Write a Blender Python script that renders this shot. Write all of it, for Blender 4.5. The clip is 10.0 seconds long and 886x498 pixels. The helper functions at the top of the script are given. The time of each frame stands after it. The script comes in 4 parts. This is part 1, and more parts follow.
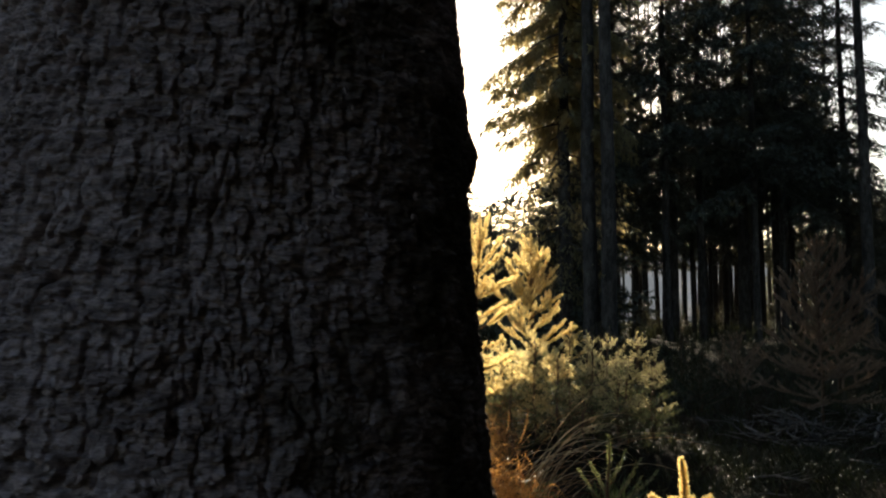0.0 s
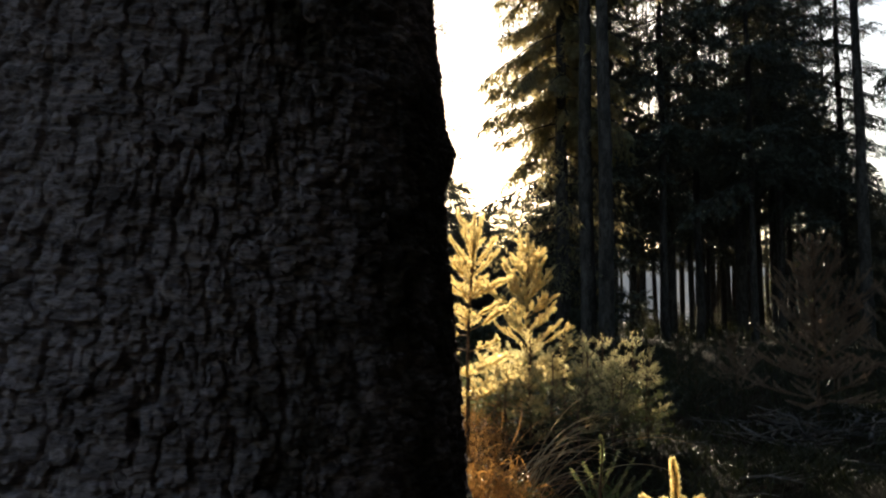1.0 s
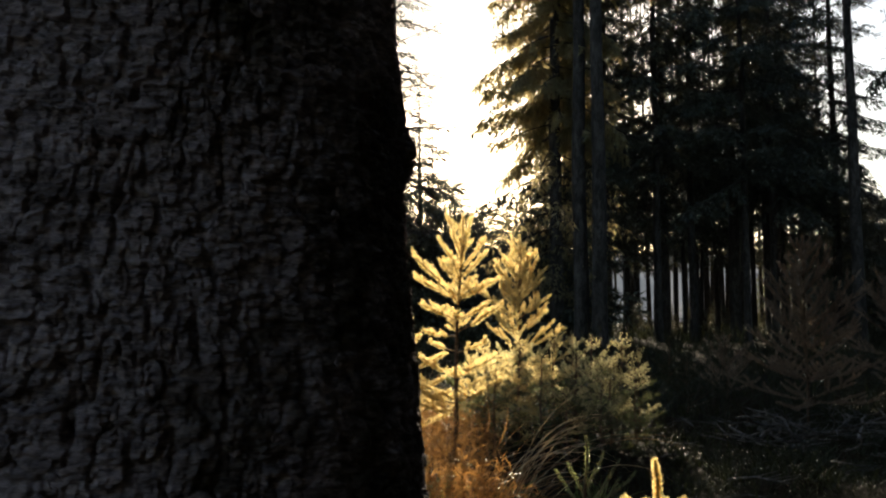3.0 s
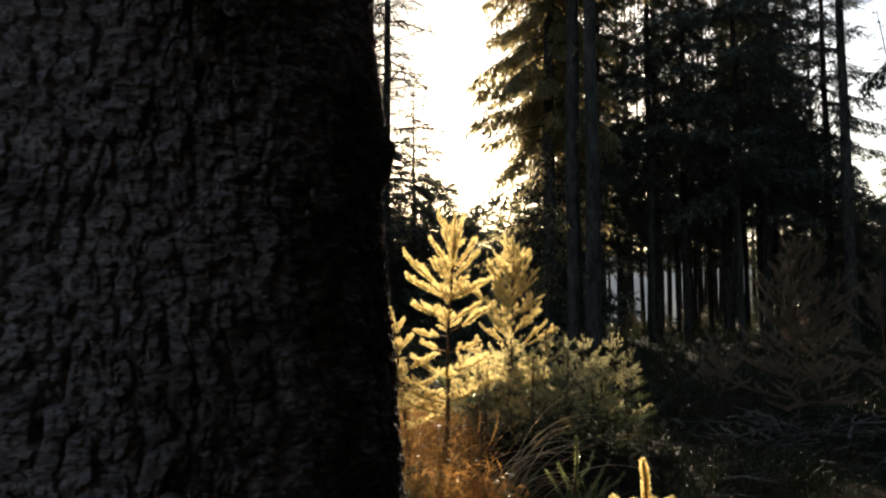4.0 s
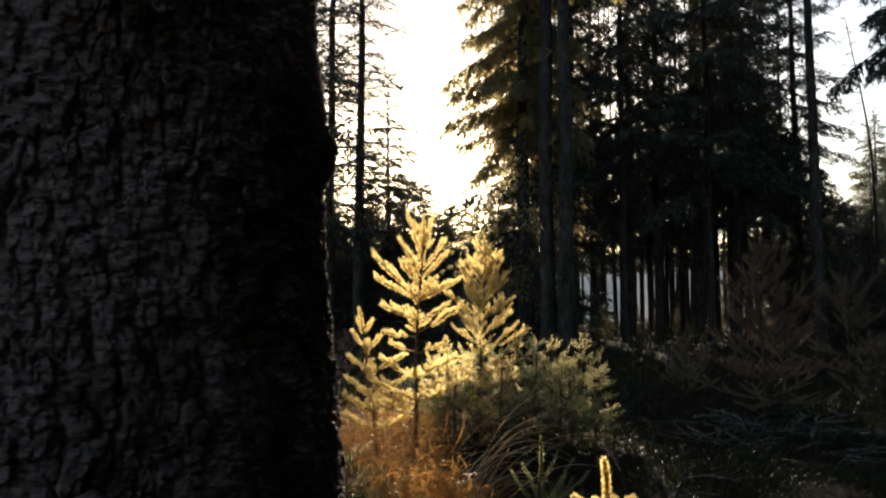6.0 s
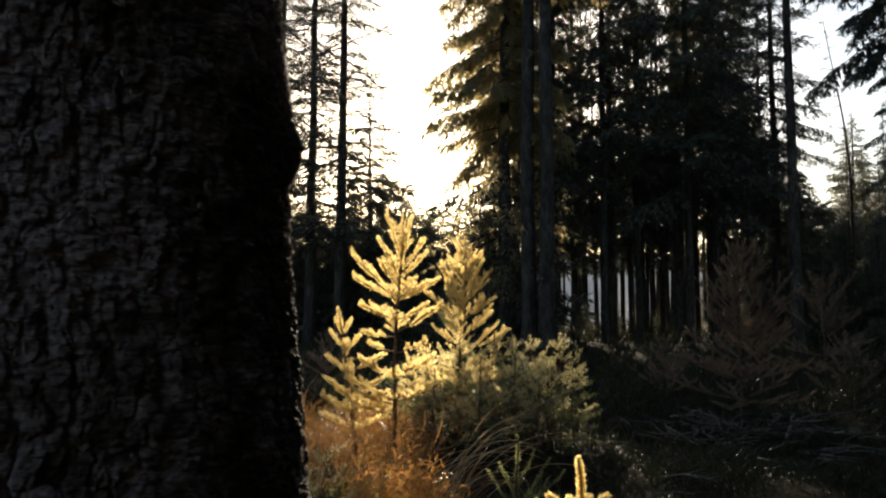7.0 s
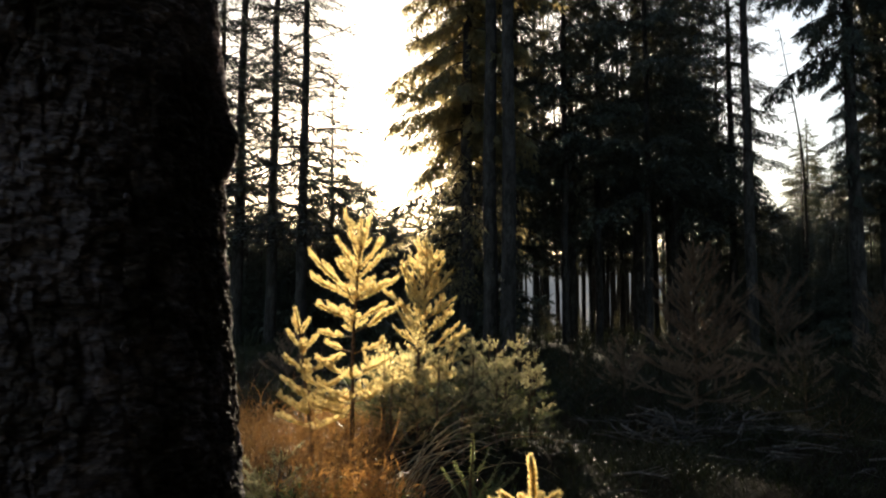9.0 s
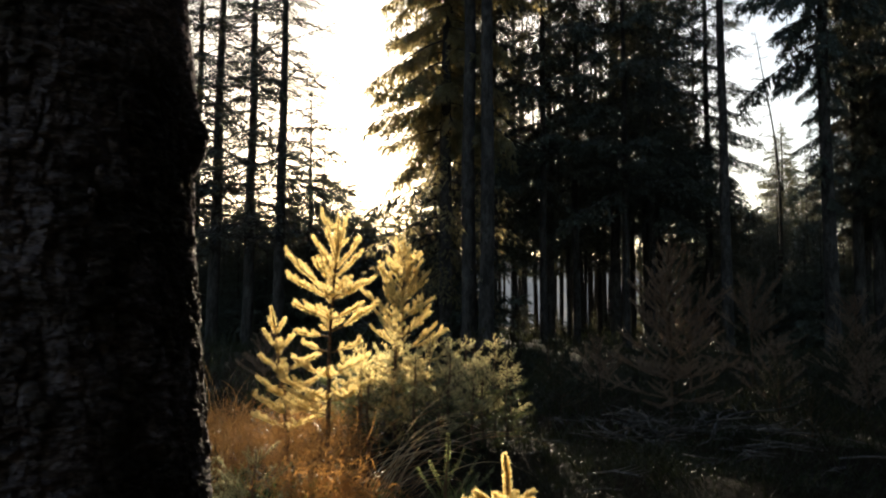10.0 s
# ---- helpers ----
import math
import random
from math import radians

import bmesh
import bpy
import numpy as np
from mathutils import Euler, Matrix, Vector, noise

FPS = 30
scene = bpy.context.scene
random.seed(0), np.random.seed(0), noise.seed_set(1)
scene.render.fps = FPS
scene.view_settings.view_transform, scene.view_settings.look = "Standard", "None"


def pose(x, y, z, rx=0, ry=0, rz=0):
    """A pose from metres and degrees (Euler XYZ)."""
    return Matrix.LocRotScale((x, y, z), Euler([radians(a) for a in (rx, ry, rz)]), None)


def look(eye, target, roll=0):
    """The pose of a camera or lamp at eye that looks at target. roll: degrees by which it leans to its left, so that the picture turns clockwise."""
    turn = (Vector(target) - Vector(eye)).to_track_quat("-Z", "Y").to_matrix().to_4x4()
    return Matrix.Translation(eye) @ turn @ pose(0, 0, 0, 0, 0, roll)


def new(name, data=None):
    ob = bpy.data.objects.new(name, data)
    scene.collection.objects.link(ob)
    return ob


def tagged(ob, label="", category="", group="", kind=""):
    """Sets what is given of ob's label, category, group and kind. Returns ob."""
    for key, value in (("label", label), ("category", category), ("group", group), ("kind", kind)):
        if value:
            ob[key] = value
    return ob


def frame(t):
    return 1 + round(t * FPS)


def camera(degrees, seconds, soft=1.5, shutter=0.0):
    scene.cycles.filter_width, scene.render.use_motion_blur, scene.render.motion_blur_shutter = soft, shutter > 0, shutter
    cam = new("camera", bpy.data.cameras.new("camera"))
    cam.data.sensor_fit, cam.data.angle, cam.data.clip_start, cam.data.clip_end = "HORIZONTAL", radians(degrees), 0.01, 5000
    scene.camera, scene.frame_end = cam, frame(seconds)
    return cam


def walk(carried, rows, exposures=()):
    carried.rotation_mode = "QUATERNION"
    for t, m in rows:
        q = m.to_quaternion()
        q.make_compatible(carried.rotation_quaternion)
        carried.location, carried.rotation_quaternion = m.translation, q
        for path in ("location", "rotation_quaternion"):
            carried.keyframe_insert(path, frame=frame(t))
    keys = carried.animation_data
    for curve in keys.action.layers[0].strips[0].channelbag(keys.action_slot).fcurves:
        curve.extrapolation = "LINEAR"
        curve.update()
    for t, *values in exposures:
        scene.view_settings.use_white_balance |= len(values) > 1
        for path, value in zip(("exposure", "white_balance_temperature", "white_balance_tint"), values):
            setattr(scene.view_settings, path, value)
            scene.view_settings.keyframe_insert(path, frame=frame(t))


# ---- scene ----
cam = camera(58.1, 10.0, soft=2.2)
PATH = [
    (0, (-0.027, -0.109, 0.499), (-0.165, 1.878, 0.671), 0.1),
    (0.5, (-0.02, -0.106, 0.499), (-0.157, 1.882, 0.671), 0.1),
    (1, (-0.013, -0.103, 0.499), (-0.147, 1.885, 0.671), 0.1),
    (1.5, (-0.007, -0.1, 0.499), (-0.139, 1.888, 0.671), 0.1),
    (2, (0.0, -0.098, 0.498), (-0.129, 1.891, 0.671), 0.2),
    (2.5, (0.005, -0.097, 0.498), (-0.121, 1.892, 0.672), 0.2),
    (4, (0.021, -0.096, 0.498), (-0.087, 1.894, 0.673), 0.2),
    (4.5, (0.026, -0.096, 0.498), (-0.072, 1.894, 0.673), 0.2),
    (5, (0.033, -0.096, 0.497), (-0.05, 1.895, 0.674), 0.2),
    (5.5, (0.038, -0.096, 0.497), (-0.028, 1.895, 0.674), 0.2),
    (7, (0.055, -0.098, 0.494), (0.054, 1.894, 0.673), 0.3),
    (7.5, (0.06, -0.099, 0.492), (0.08, 1.893, 0.673), 0.3),
    (8, (0.064, -0.099, 0.491), (0.11, 1.893, 0.672), 0.3),
    (8.5, (0.069, -0.1, 0.49), (0.135, 1.891, 0.672), 0.3),
    (9, (0.073, -0.1, 0.489), (0.164, 1.889, 0.672), 0.3),
    (9.5, (0.075, -0.101, 0.488), (0.19, 1.887, 0.672), 0.4),
    (10, (0.079, -0.102, 0.487), (0.223, 1.884, 0.671), 0.4),
]
walk(cam, [(t, look(e, a, r)) for t, e, a, r in PATH])

# ---- world, sun ----
SUN_EL, SUN_AZ = radians(12.0), radians(1.3)      # height, and turn to the left of +y
sun_dir = Vector((-math.sin(SUN_AZ) * math.cos(SUN_EL), math.cos(SUN_AZ) * math.cos(SUN_EL), math.sin(SUN_EL)))
world = bpy.data.worlds.new("sky")
scene.world = world
world.use_nodes = True
wn = world.node_tree.nodes
sky = wn.new("ShaderNodeTexSky")
sky.sky_type, sky.sun_disc = "NISHITA", False
sky.sun_elevation, sky.sun_rotation = SUN_EL, -SUN_AZ
sky.air_density, sky.dust_density, sky.ozone_density = 1.0, 1.3, 1.2
world.node_tree.links.new(sky.outputs[0], wn["Background"].inputs[0])
wn["Background"].inputs[1].default_value = 0.059
lamp = bpy.data.lights.new("sun", "SUN")
lamp.energy, lamp.angle, lamp.color = 5.0, radians(0.6), (1.0, 0.86, 0.63)
sun_ob = new("sun", lamp)
sun_ob.matrix_world = look(sun_dir * 60, (0, 0, 0))
scene.view_settings.exposure = 1.9

rng = np.random.default_rng(7)


# ---- materials ----
def material(name):
    m = bpy.data.materials.new(name)
    m.use_nodes = True
    return m, m.node_tree.nodes, m.node_tree.links, m.node_tree.nodes["Principled BSDF"]


def noise_node(n, l, scale, detail=5.0, rough=0.6, stretch=None, coord="Object"):
    tc = n.new("ShaderNodeTexCoord")
    tex = n.new("ShaderNodeTexNoise")
    tex.inputs["Scale"].default_value, tex.inputs["Detail"].default_value = scale, detail
    tex.inputs["Roughness"].default_value = rough
    if stretch:
        mp = n.new("ShaderNodeMapping")
        mp.inputs["Scale"].default_value = stretch
        l.new(tc.outputs[coord], mp.inputs[0])
        l.new(mp.outputs[0], tex.inputs[0])
    else:
        l.new(tc.outputs[coord], tex.inputs[0])
    return tex


def ramp(n, l, src, stops):
    r = n.new("ShaderNodeValToRGB")
    el = r.color_ramp.elements
    while len(el) < len(stops):
        el.new(0.5)
    for e, (p, c) in zip(el, stops):
        e.position, e.color = p, (*c, 1)
    l.new(src, r.inputs[0])
    return r


def bump(n, l, src, bsdf, strength, dist):
    b = n.new("ShaderNodeBump")
    b.inputs["Strength"].default_value, b.inputs["Distance"].default_value = strength, dist
    l.new(src, b.inputs["Height"])
    l.new(b.outputs[0], bsdf.inputs["Normal"])


def bark_material(name, dark, mid, light, scale, stretch, bump_d, moss=None, side=0.0):
    m, n, l, b = material(name)
    big = noise_node(n, l, scale * 0.12, 3, 0.5, stretch)
    fine = noise_node(n, l, scale, 8, 0.72, stretch)
    mix = n.new("ShaderNodeMath")
    mix.operation = "MULTIPLY_ADD"
    mix.inputs[1].default_value, mix.inputs[2].default_value = 0.45, 0.0
    l.new(big.outputs[0], mix.inputs[0])
    add = n.new("ShaderNodeMath")
    add.operation = "MULTIPLY_ADD"
    add.inputs[1].default_value = 0.55
    l.new(fine.outputs[0], add.inputs[0])
    l.new(mix.outputs[0], add.inputs[2])
    r = ramp(n, l, add.outputs[0], [(0.34, dark), (0.5, mid), (0.68, light)])
    col = r.outputs[0]
    # Tint for the +x side: shade painted in to dim the sunlit rim.
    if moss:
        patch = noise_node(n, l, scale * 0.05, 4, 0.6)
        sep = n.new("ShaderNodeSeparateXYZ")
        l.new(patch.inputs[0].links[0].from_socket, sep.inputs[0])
        side_shade = n.new("ShaderNodeMath")
        side_shade.operation = "MULTIPLY_ADD"
        side_shade.inputs[1].default_value = side
        l.new(sep.outputs[0], side_shade.inputs[0])
        l.new(patch.outputs[0], side_shade.inputs[2])
        pr = ramp(n, l, side_shade.outputs[0], [(0.52 + side * 0.105, (0, 0, 0)), (0.70 + side * 0.088, (1, 1, 1))])
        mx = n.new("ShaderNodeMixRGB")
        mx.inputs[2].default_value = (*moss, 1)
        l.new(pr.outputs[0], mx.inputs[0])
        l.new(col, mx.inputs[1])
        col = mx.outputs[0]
    flake = noise_node(n, l, scale * 0.36, 6, 0.65, stretch)
    fr = ramp(n, l, flake.outputs[0], [(0.44, (0.62, 0.60, 0.60)), (0.50, (0.98, 0.98, 0.98)), (0.56, (1.22, 1.20, 1.22))])
    fm = n.new("ShaderNodeMixRGB")
    fm.blend_type = "MULTIPLY"
    fm.inputs[0].default_value = 1
    l.new(col, fm.inputs[1])
    l.new(fr.outputs[0], fm.inputs[2])
    l.new(fm.outputs[0], b.inputs["Base Color"])
    b.inputs["Roughness"].default_value = 0.9
    b.inputs["Specular IOR Level"].default_value = 0.12
    bump(n, l, fine.outputs[0], b, 0.8, bump_d)
    return m


def leaf_material(name, dark, light, glow, share, scale=9.0, rough=0.55, gloss=0.5):
    """Needles or blades: glossy skin over a body that lets light through."""
    m, n, l, b = material(name)
    tex = noise_node(n, l, scale, 4, 0.6)
    geo = n.new("ShaderNodeNewGeometry")
    ad = n.new("ShaderNodeMath")
    ad.operation = "MULTIPLY_ADD"
    ad.inputs[1].default_value = 0.35
    l.new(geo.outputs["Random Per Island"], ad.inputs[0])
    l.new(tex.outputs[0], ad.inputs[2])
    r = ramp(n, l, ad.outputs[0], [(0.42, dark), (0.88, light)])
    l.new(r.outputs[0], b.inputs["Base Color"])
    b.inputs["Roughness"].default_value = rough
    b.inputs["Specular IOR Level"].default_value = gloss
    tr = n.new("ShaderNodeBsdfTranslucent")
    tint = n.new("ShaderNodeMixRGB")
    tint.blend_type = "MIX"
    tint.inputs[0].default_value = 0.75
    tint.inputs[2].default_value = (*glow, 1)
    l.new(r.outputs[0], tint.inputs[1])
    l.new(tint.outputs[0], tr.inputs[0])
    mx = n.new("ShaderNodeMixShader")
    mx.inputs[0].default_value = share
    l.new(b.outputs[0], mx.inputs[1])
    l.new(tr.outputs[0], mx.inputs[2])
    l.new(mx.outputs[0], n["Material Output"].inputs[0])
    return m


# The last colour and the side value put shade into the trunk's right edge.
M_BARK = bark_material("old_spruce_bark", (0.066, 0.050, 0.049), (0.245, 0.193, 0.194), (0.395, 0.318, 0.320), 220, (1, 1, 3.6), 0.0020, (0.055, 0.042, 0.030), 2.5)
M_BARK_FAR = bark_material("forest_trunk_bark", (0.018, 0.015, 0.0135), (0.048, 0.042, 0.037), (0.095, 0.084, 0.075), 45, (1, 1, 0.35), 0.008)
M_DEADWOOD = bark_material("weathered_dead_wood", (0.036, 0.031, 0.027), (0.088, 0.078, 0.069), (0.18, 0.16, 0.14), 90, (1, 1, 1), 0.002)
M_TWIG = bark_material("sapling_twig_bark", (0.05, 0.03, 0.02), (0.11, 0.07, 0.045), (0.19, 0.13, 0.08), 160, (1, 1, 1), 0.001)
M_SHOOT = bark_material("golden_brown_shoots", (0.16, 0.095, 0.045), (0.30, 0.19, 0.09), (0.42, 0.29, 0.14), 160, (1, 1, 1), 0.001)
M_GOLD = leaf_material("golden_needles", (0.33, 0.23, 0.07), (0.58, 0.44, 0.16), (0.98, 0.78, 0.35), 0.68)
# Paler copy of the arching straw, with sunlight put into its colour.
M_SUNSTRAW = leaf_material("sunlit_straw", (0.34, 0.22, 0.10), (0.62, 0.46, 0.25), (0.95, 0.70, 0.36), 0.42, rough=0.34, gloss=0.4)
# Darker green copy for lower shrub limbs: inner shade put into the colour.
M_GREEN = leaf_material("shaded_green_needles", (0.016, 0.024, 0.011), (0.075, 0.088, 0.038), (0.34, 0.36, 0.15), 0.22, rough=0.20, gloss=0.9)
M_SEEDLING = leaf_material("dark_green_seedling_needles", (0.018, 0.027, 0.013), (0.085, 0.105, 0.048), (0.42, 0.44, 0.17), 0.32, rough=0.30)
# Lighter copy for shrub tips, with sunlight put into the colour; also whole seedlings.
M_OLIVE = leaf_material("lit_olive_needles", (0.080, 0.080, 0.032), (0.36, 0.32, 0.14), (0.95, 0.82, 0.42), 0.55, rough=0.26, gloss=0.7)
M_SPRUCE = leaf_material("dark_spruce_needles", (0.022, 0.029, 0.022), (0.058, 0.068, 0.046), (0.24, 0.21, 0.11), 0.07, scale=1.5)
# Lit copy of the spruce needles: golden sun glow put into the colour.
M_EDGE = leaf_material("sunlit_outer_needles", (0.030, 0.036, 0.020), (0.080, 0.085, 0.042), (0.80, 0.64, 0.32), 0.45, scale=1.5)
M_FARLEAF = leaf_material("far_woodland_leaves", (0.030, 0.034, 0.020), (0.075, 0.075, 0.042), (0.30, 0.28, 0.13), 0.14, scale=0.8)
M_BROWN = leaf_material("rusty_dead_needles", (0.10, 0.070, 0.050), (0.25, 0.175, 0.125), (0.38, 0.25, 0.16), 0.25, gloss=0.15)
M_DRYGRASS = leaf_material("dry_straw_grass", (0.10, 0.048, 0.018), (0.30, 0.155, 0.058), (0.60, 0.29, 0.085), 0.28, gloss=0.15)
M_STRAW = leaf_material("brown_arching_straw", (0.06, 0.030, 0.012), (0.24, 0.13, 0.050), (0.66, 0.36, 0.13), 0.34, rough=0.38, gloss=0.25)
M_RUST = leaf_material("rust_orange_grass", (0.17, 0.065, 0.020), (0.48, 0.22, 0.065), (0.86, 0.42, 0.11), 0.42, rough=0.4, gloss=0.25)
M_GRASS = leaf_material("green_grass_blades", (0.035, 0.065, 0.02), (0.10, 0.14, 0.045), (0.26, 0.34, 0.08), 0.40)
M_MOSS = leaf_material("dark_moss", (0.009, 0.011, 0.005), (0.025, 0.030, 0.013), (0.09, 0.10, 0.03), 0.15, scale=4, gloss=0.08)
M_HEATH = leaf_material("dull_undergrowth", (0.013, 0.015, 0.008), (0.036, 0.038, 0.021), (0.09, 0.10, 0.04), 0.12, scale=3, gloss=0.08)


def ground_material():
    m, n, l, b = material("forest_floor")
    big = noise_node(n, l, 0.7, 6, 0.6)
    fine = noise_node(n, l, 34, 9, 0.75)
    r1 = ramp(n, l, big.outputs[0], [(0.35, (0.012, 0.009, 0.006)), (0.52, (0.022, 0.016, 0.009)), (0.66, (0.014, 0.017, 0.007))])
    r2 = ramp(n, l, fine.outputs[0], [(0.3, (0.2, 0.19, 0.17)), (0.7, (1.9, 1.75, 1.6))])
    mx = n.new("ShaderNodeMixRGB")
    mx.blend_type = "MULTIPLY"
    mx.inputs[0].default_value = 1
    l.new(r1.outputs[0], mx.inputs[1])
    l.new(r2.outputs[0], mx.inputs[2])
    l.new(mx.outputs[0], b.inputs["Base Color"])
    b.inputs["Roughness"].default_value = 0.95
    b.inputs["Specular IOR Level"].default_value = 0.04
    bump(n, l, fine.outputs[0], b, 1.0, 0.04)
    return m


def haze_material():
    # Distance haze painted in as pale greys, plus a faint glow of its own.
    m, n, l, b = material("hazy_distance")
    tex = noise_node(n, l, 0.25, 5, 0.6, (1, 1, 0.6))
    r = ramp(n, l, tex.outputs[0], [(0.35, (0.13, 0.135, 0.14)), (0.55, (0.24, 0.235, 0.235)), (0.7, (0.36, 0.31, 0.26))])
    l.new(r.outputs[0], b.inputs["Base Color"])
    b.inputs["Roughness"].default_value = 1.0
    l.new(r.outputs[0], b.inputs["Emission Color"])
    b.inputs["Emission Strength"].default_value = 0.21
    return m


M_GROUND, M_HAZE = ground_material(), haze_material()


# ---- mesh building ----
class Geo:
    """Collects pieces of one mesh as arrays; faces are triangles or quads."""

    def __init__(self):
        self.v, self.q, self.t, self.count = [], [], [], 0

    def add(self, verts, quads=None, tris=None):
        verts = np.asarray(verts, float).reshape(-1, 3)
        if quads is not None and len(quads):
            self.q.append(np.asarray(quads, int).reshape(-1, 4) + self.count)
        if tris is not None and len(tris):
            self.t.append(np.asarray(tris, int).reshape(-1, 3) + self.count)
        self.v.append(verts)
        self.count += len(verts)

    def tube(self, pts, radii, sides=6, cap=True):
        pts, k = np.asarray(pts, float), len(pts)
        tan = np.gradient(pts, axis=0)
        tan /= np.linalg.norm(tan, axis=1)[:, None] + 1e-12
        ref = np.array([0, 0, 1.0]) if abs(tan[:, 2]).mean() < 0.8 else np.array([1.0, 0, 0])
        u = np.cross(tan, ref)
        u /= np.linalg.norm(u, axis=1)[:, None] + 1e-12
        w = np.cross(tan, u)
        a = np.arange(sides) * 2 * math.pi / sides
        ring = pts[:, None] + np.asarray(radii, float)[:, None, None] * (np.cos(a)[None, :, None] * u[:, None] + np.sin(a)[None, :, None] * w[:, None])
        i, j = np.meshgrid(np.arange(k - 1), np.arange(sides), indexing="ij")
        n = (j + 1) % sides
        quads = np.stack([i * sides + j, i * sides + n, (i + 1) * sides + n, (i + 1) * sides + j], -1)
        self.add(ring, quads)
        if cap:
            base = self.count
            self.add([pts[-1] + tan[-1] * radii[-1] * 0.6])
            last = base - sides
            self.t.append(np.array([[last + s, last + (s + 1) % sides, base] for s in range(sides)]))

    def kites(self, p, d, side, length, width, belly=0.4):
        """Narrow four-cornered blades from p along d, widest at belly."""
        p, d, side = (np.asarray(a, float).reshape(-1, 3) for a in (p, d, side))
        length, width = np.broadcast_to(length, len(p))[:, None], np.broadcast_to(width, len(p))[:, None]
        mid = p + d * length * belly
        v = np.stack([p, mid + side * width / 2, p + d * length, mid - side * width / 2], 1)
        self.add(v, np.arange(len(p) * 4).reshape(-1, 4))

    def merged(self):
        q = np.concatenate(self.q) if self.q else np.zeros((0, 4), int)
        t = np.concatenate(self.t) if self.t else np.zeros((0, 3), int)
        return np.concatenate(self.v), q, t

    def mesh(self, name, mat, smooth=False):
        v, q, t = self.merged()
        me = bpy.data.meshes.new(name)
        me.vertices.add(len(v))
        me.vertices.foreach_set("co", v.astype(np.float32).ravel())
        me.loops.add(q.size + t.size)
        me.loops.foreach_set("vertex_index", np.concatenate([q.ravel(), t.ravel()]).astype(np.int32))
        me.polygons.add(len(q) + len(t))
        starts = np.concatenate([np.arange(len(q)) * 4, q.size + np.arange(len(t)) * 3])
        me.polygons.foreach_set("loop_start", starts.astype(np.int32))
        if smooth:
            me.polygons.foreach_set("use_smooth", np.ones(len(q) + len(t), bool))
        me.materials.append(mat)
        me.update(calc_edges=True)
        return me


def part(name, geo, mat, parent=None, label="", smooth=False):
    ob = new(name, geo.mesh(name, mat, smooth) if isinstance(geo, Geo) else geo)
    ob.parent = parent
    return tagged(ob, label)


def thing(name, x, y, z, label, category, group="", turn=0.0):
    ob = new(name)
    ob.empty_display_size = 0.1
    ob.matrix_basis = pose(x, y, z, 0, 0, turn)
    return tagged(ob, label, category, group)


def unit(v):
    v = np.asarray(v, float)
    return v / (np.linalg.norm(v, axis=-1, keepdims=True) + 1e-12)


def perp(d, r):
    """Random unit vectors at right angles to the rows of d."""
    d = np.atleast_2d(d)
    return unit(np.cross(d, r.normal(size=d.shape)))


# ---- ground ----
def height(x, y):
    x, y = np.asarray(x, float), np.asarray(y, float)
    far = np.clip((y - 4) / 9, 0, 1)
    near = np.clip(1 - np.hypot(x, y - 4) / 40, 0, 1)
    bumps = 0.028 * np.sin(x * 2.3 + 1.1) * np.sin(y * 1.9 + 0.4) + 0.016 * np.sin(x * 5.1 + y * 3.7) + 0.010 * np.sin(x * 9.7 - y * 8.3 + 2)
    return -0.055 + 0.12 * far + bumps * near + 0.05 * near * np.sin(x * 0.7 + 0.6) * np.sin(y * 0.55)


def build_ground():
    def lines(c):
        fine = np.concatenate([np.arange(-9, 9, 0.12), [9]])
        out = 9 * 1.16 ** np.arange(1, 28)
        return np.concatenate([-out[::-1], fine, out]) + c
    xs, ys = lines(0.0), lines(5.0)
    X, Y = np.meshgrid(xs, ys, indexing="ij")
    Z = height(X, Y)
    small = np.clip(1 - np.hypot(X, Y - 5) / 14, 0, 1)
    Z += small * rng.normal(0, 0.010, X.shape)
    g = Geo()
    i, j = np.meshgrid(np.arange(len(xs) - 1), np.arange(len(ys) - 1), indexing="ij")
    w = len(ys)
    g.add(np.stack([X, Y, Z], -1), np.stack([i * w + j, (i + 1) * w + j, (i + 1) * w + j + 1, i * w + j + 1], -1))
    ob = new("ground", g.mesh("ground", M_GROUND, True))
    tagged(ob, "dark uneven forest floor of needles, moss and litter", "ground", kind="structure")


build_ground()


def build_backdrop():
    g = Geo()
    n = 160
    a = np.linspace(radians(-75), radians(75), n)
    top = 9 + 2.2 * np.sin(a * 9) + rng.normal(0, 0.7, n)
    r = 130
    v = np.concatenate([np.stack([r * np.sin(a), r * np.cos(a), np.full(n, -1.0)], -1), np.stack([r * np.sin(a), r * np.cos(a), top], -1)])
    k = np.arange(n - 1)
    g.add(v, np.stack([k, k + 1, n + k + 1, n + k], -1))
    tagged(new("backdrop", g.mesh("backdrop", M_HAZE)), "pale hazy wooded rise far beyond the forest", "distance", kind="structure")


build_backdrop()


# ---- the great spruce trunk beside the camera ----
def lattice(ix, iy, seed):
    h = (ix * 374761393 + iy * 668265263 + seed * 974634577) & 0xFFFFFFFF
    h = ((h ^ (h >> 13)) * 1274126177) & 0xFFFFFFFF
    return ((h ^ (h >> 16)) & 0xFFFFFF) / 0xFFFFFF


def value_noise(x, y, seed):
    ix, iy = np.floor(x).astype(np.int64), np.floor(y).astype(np.int64)
    fx, fy = x - ix, y - iy
    fx, fy = fx * fx * (3 - 2 * fx), fy * fy * (3 - 2 * fy)
    a, b = lattice(ix, iy, seed), lattice(ix + 1, iy, seed)
    c, d = lattice(ix, iy + 1, seed), lattice(ix + 1, iy + 1, seed)
    return (a * (1 - fx) + b * fx) * (1 - fy) + (c * (1 - fx) + d * fx) * fy


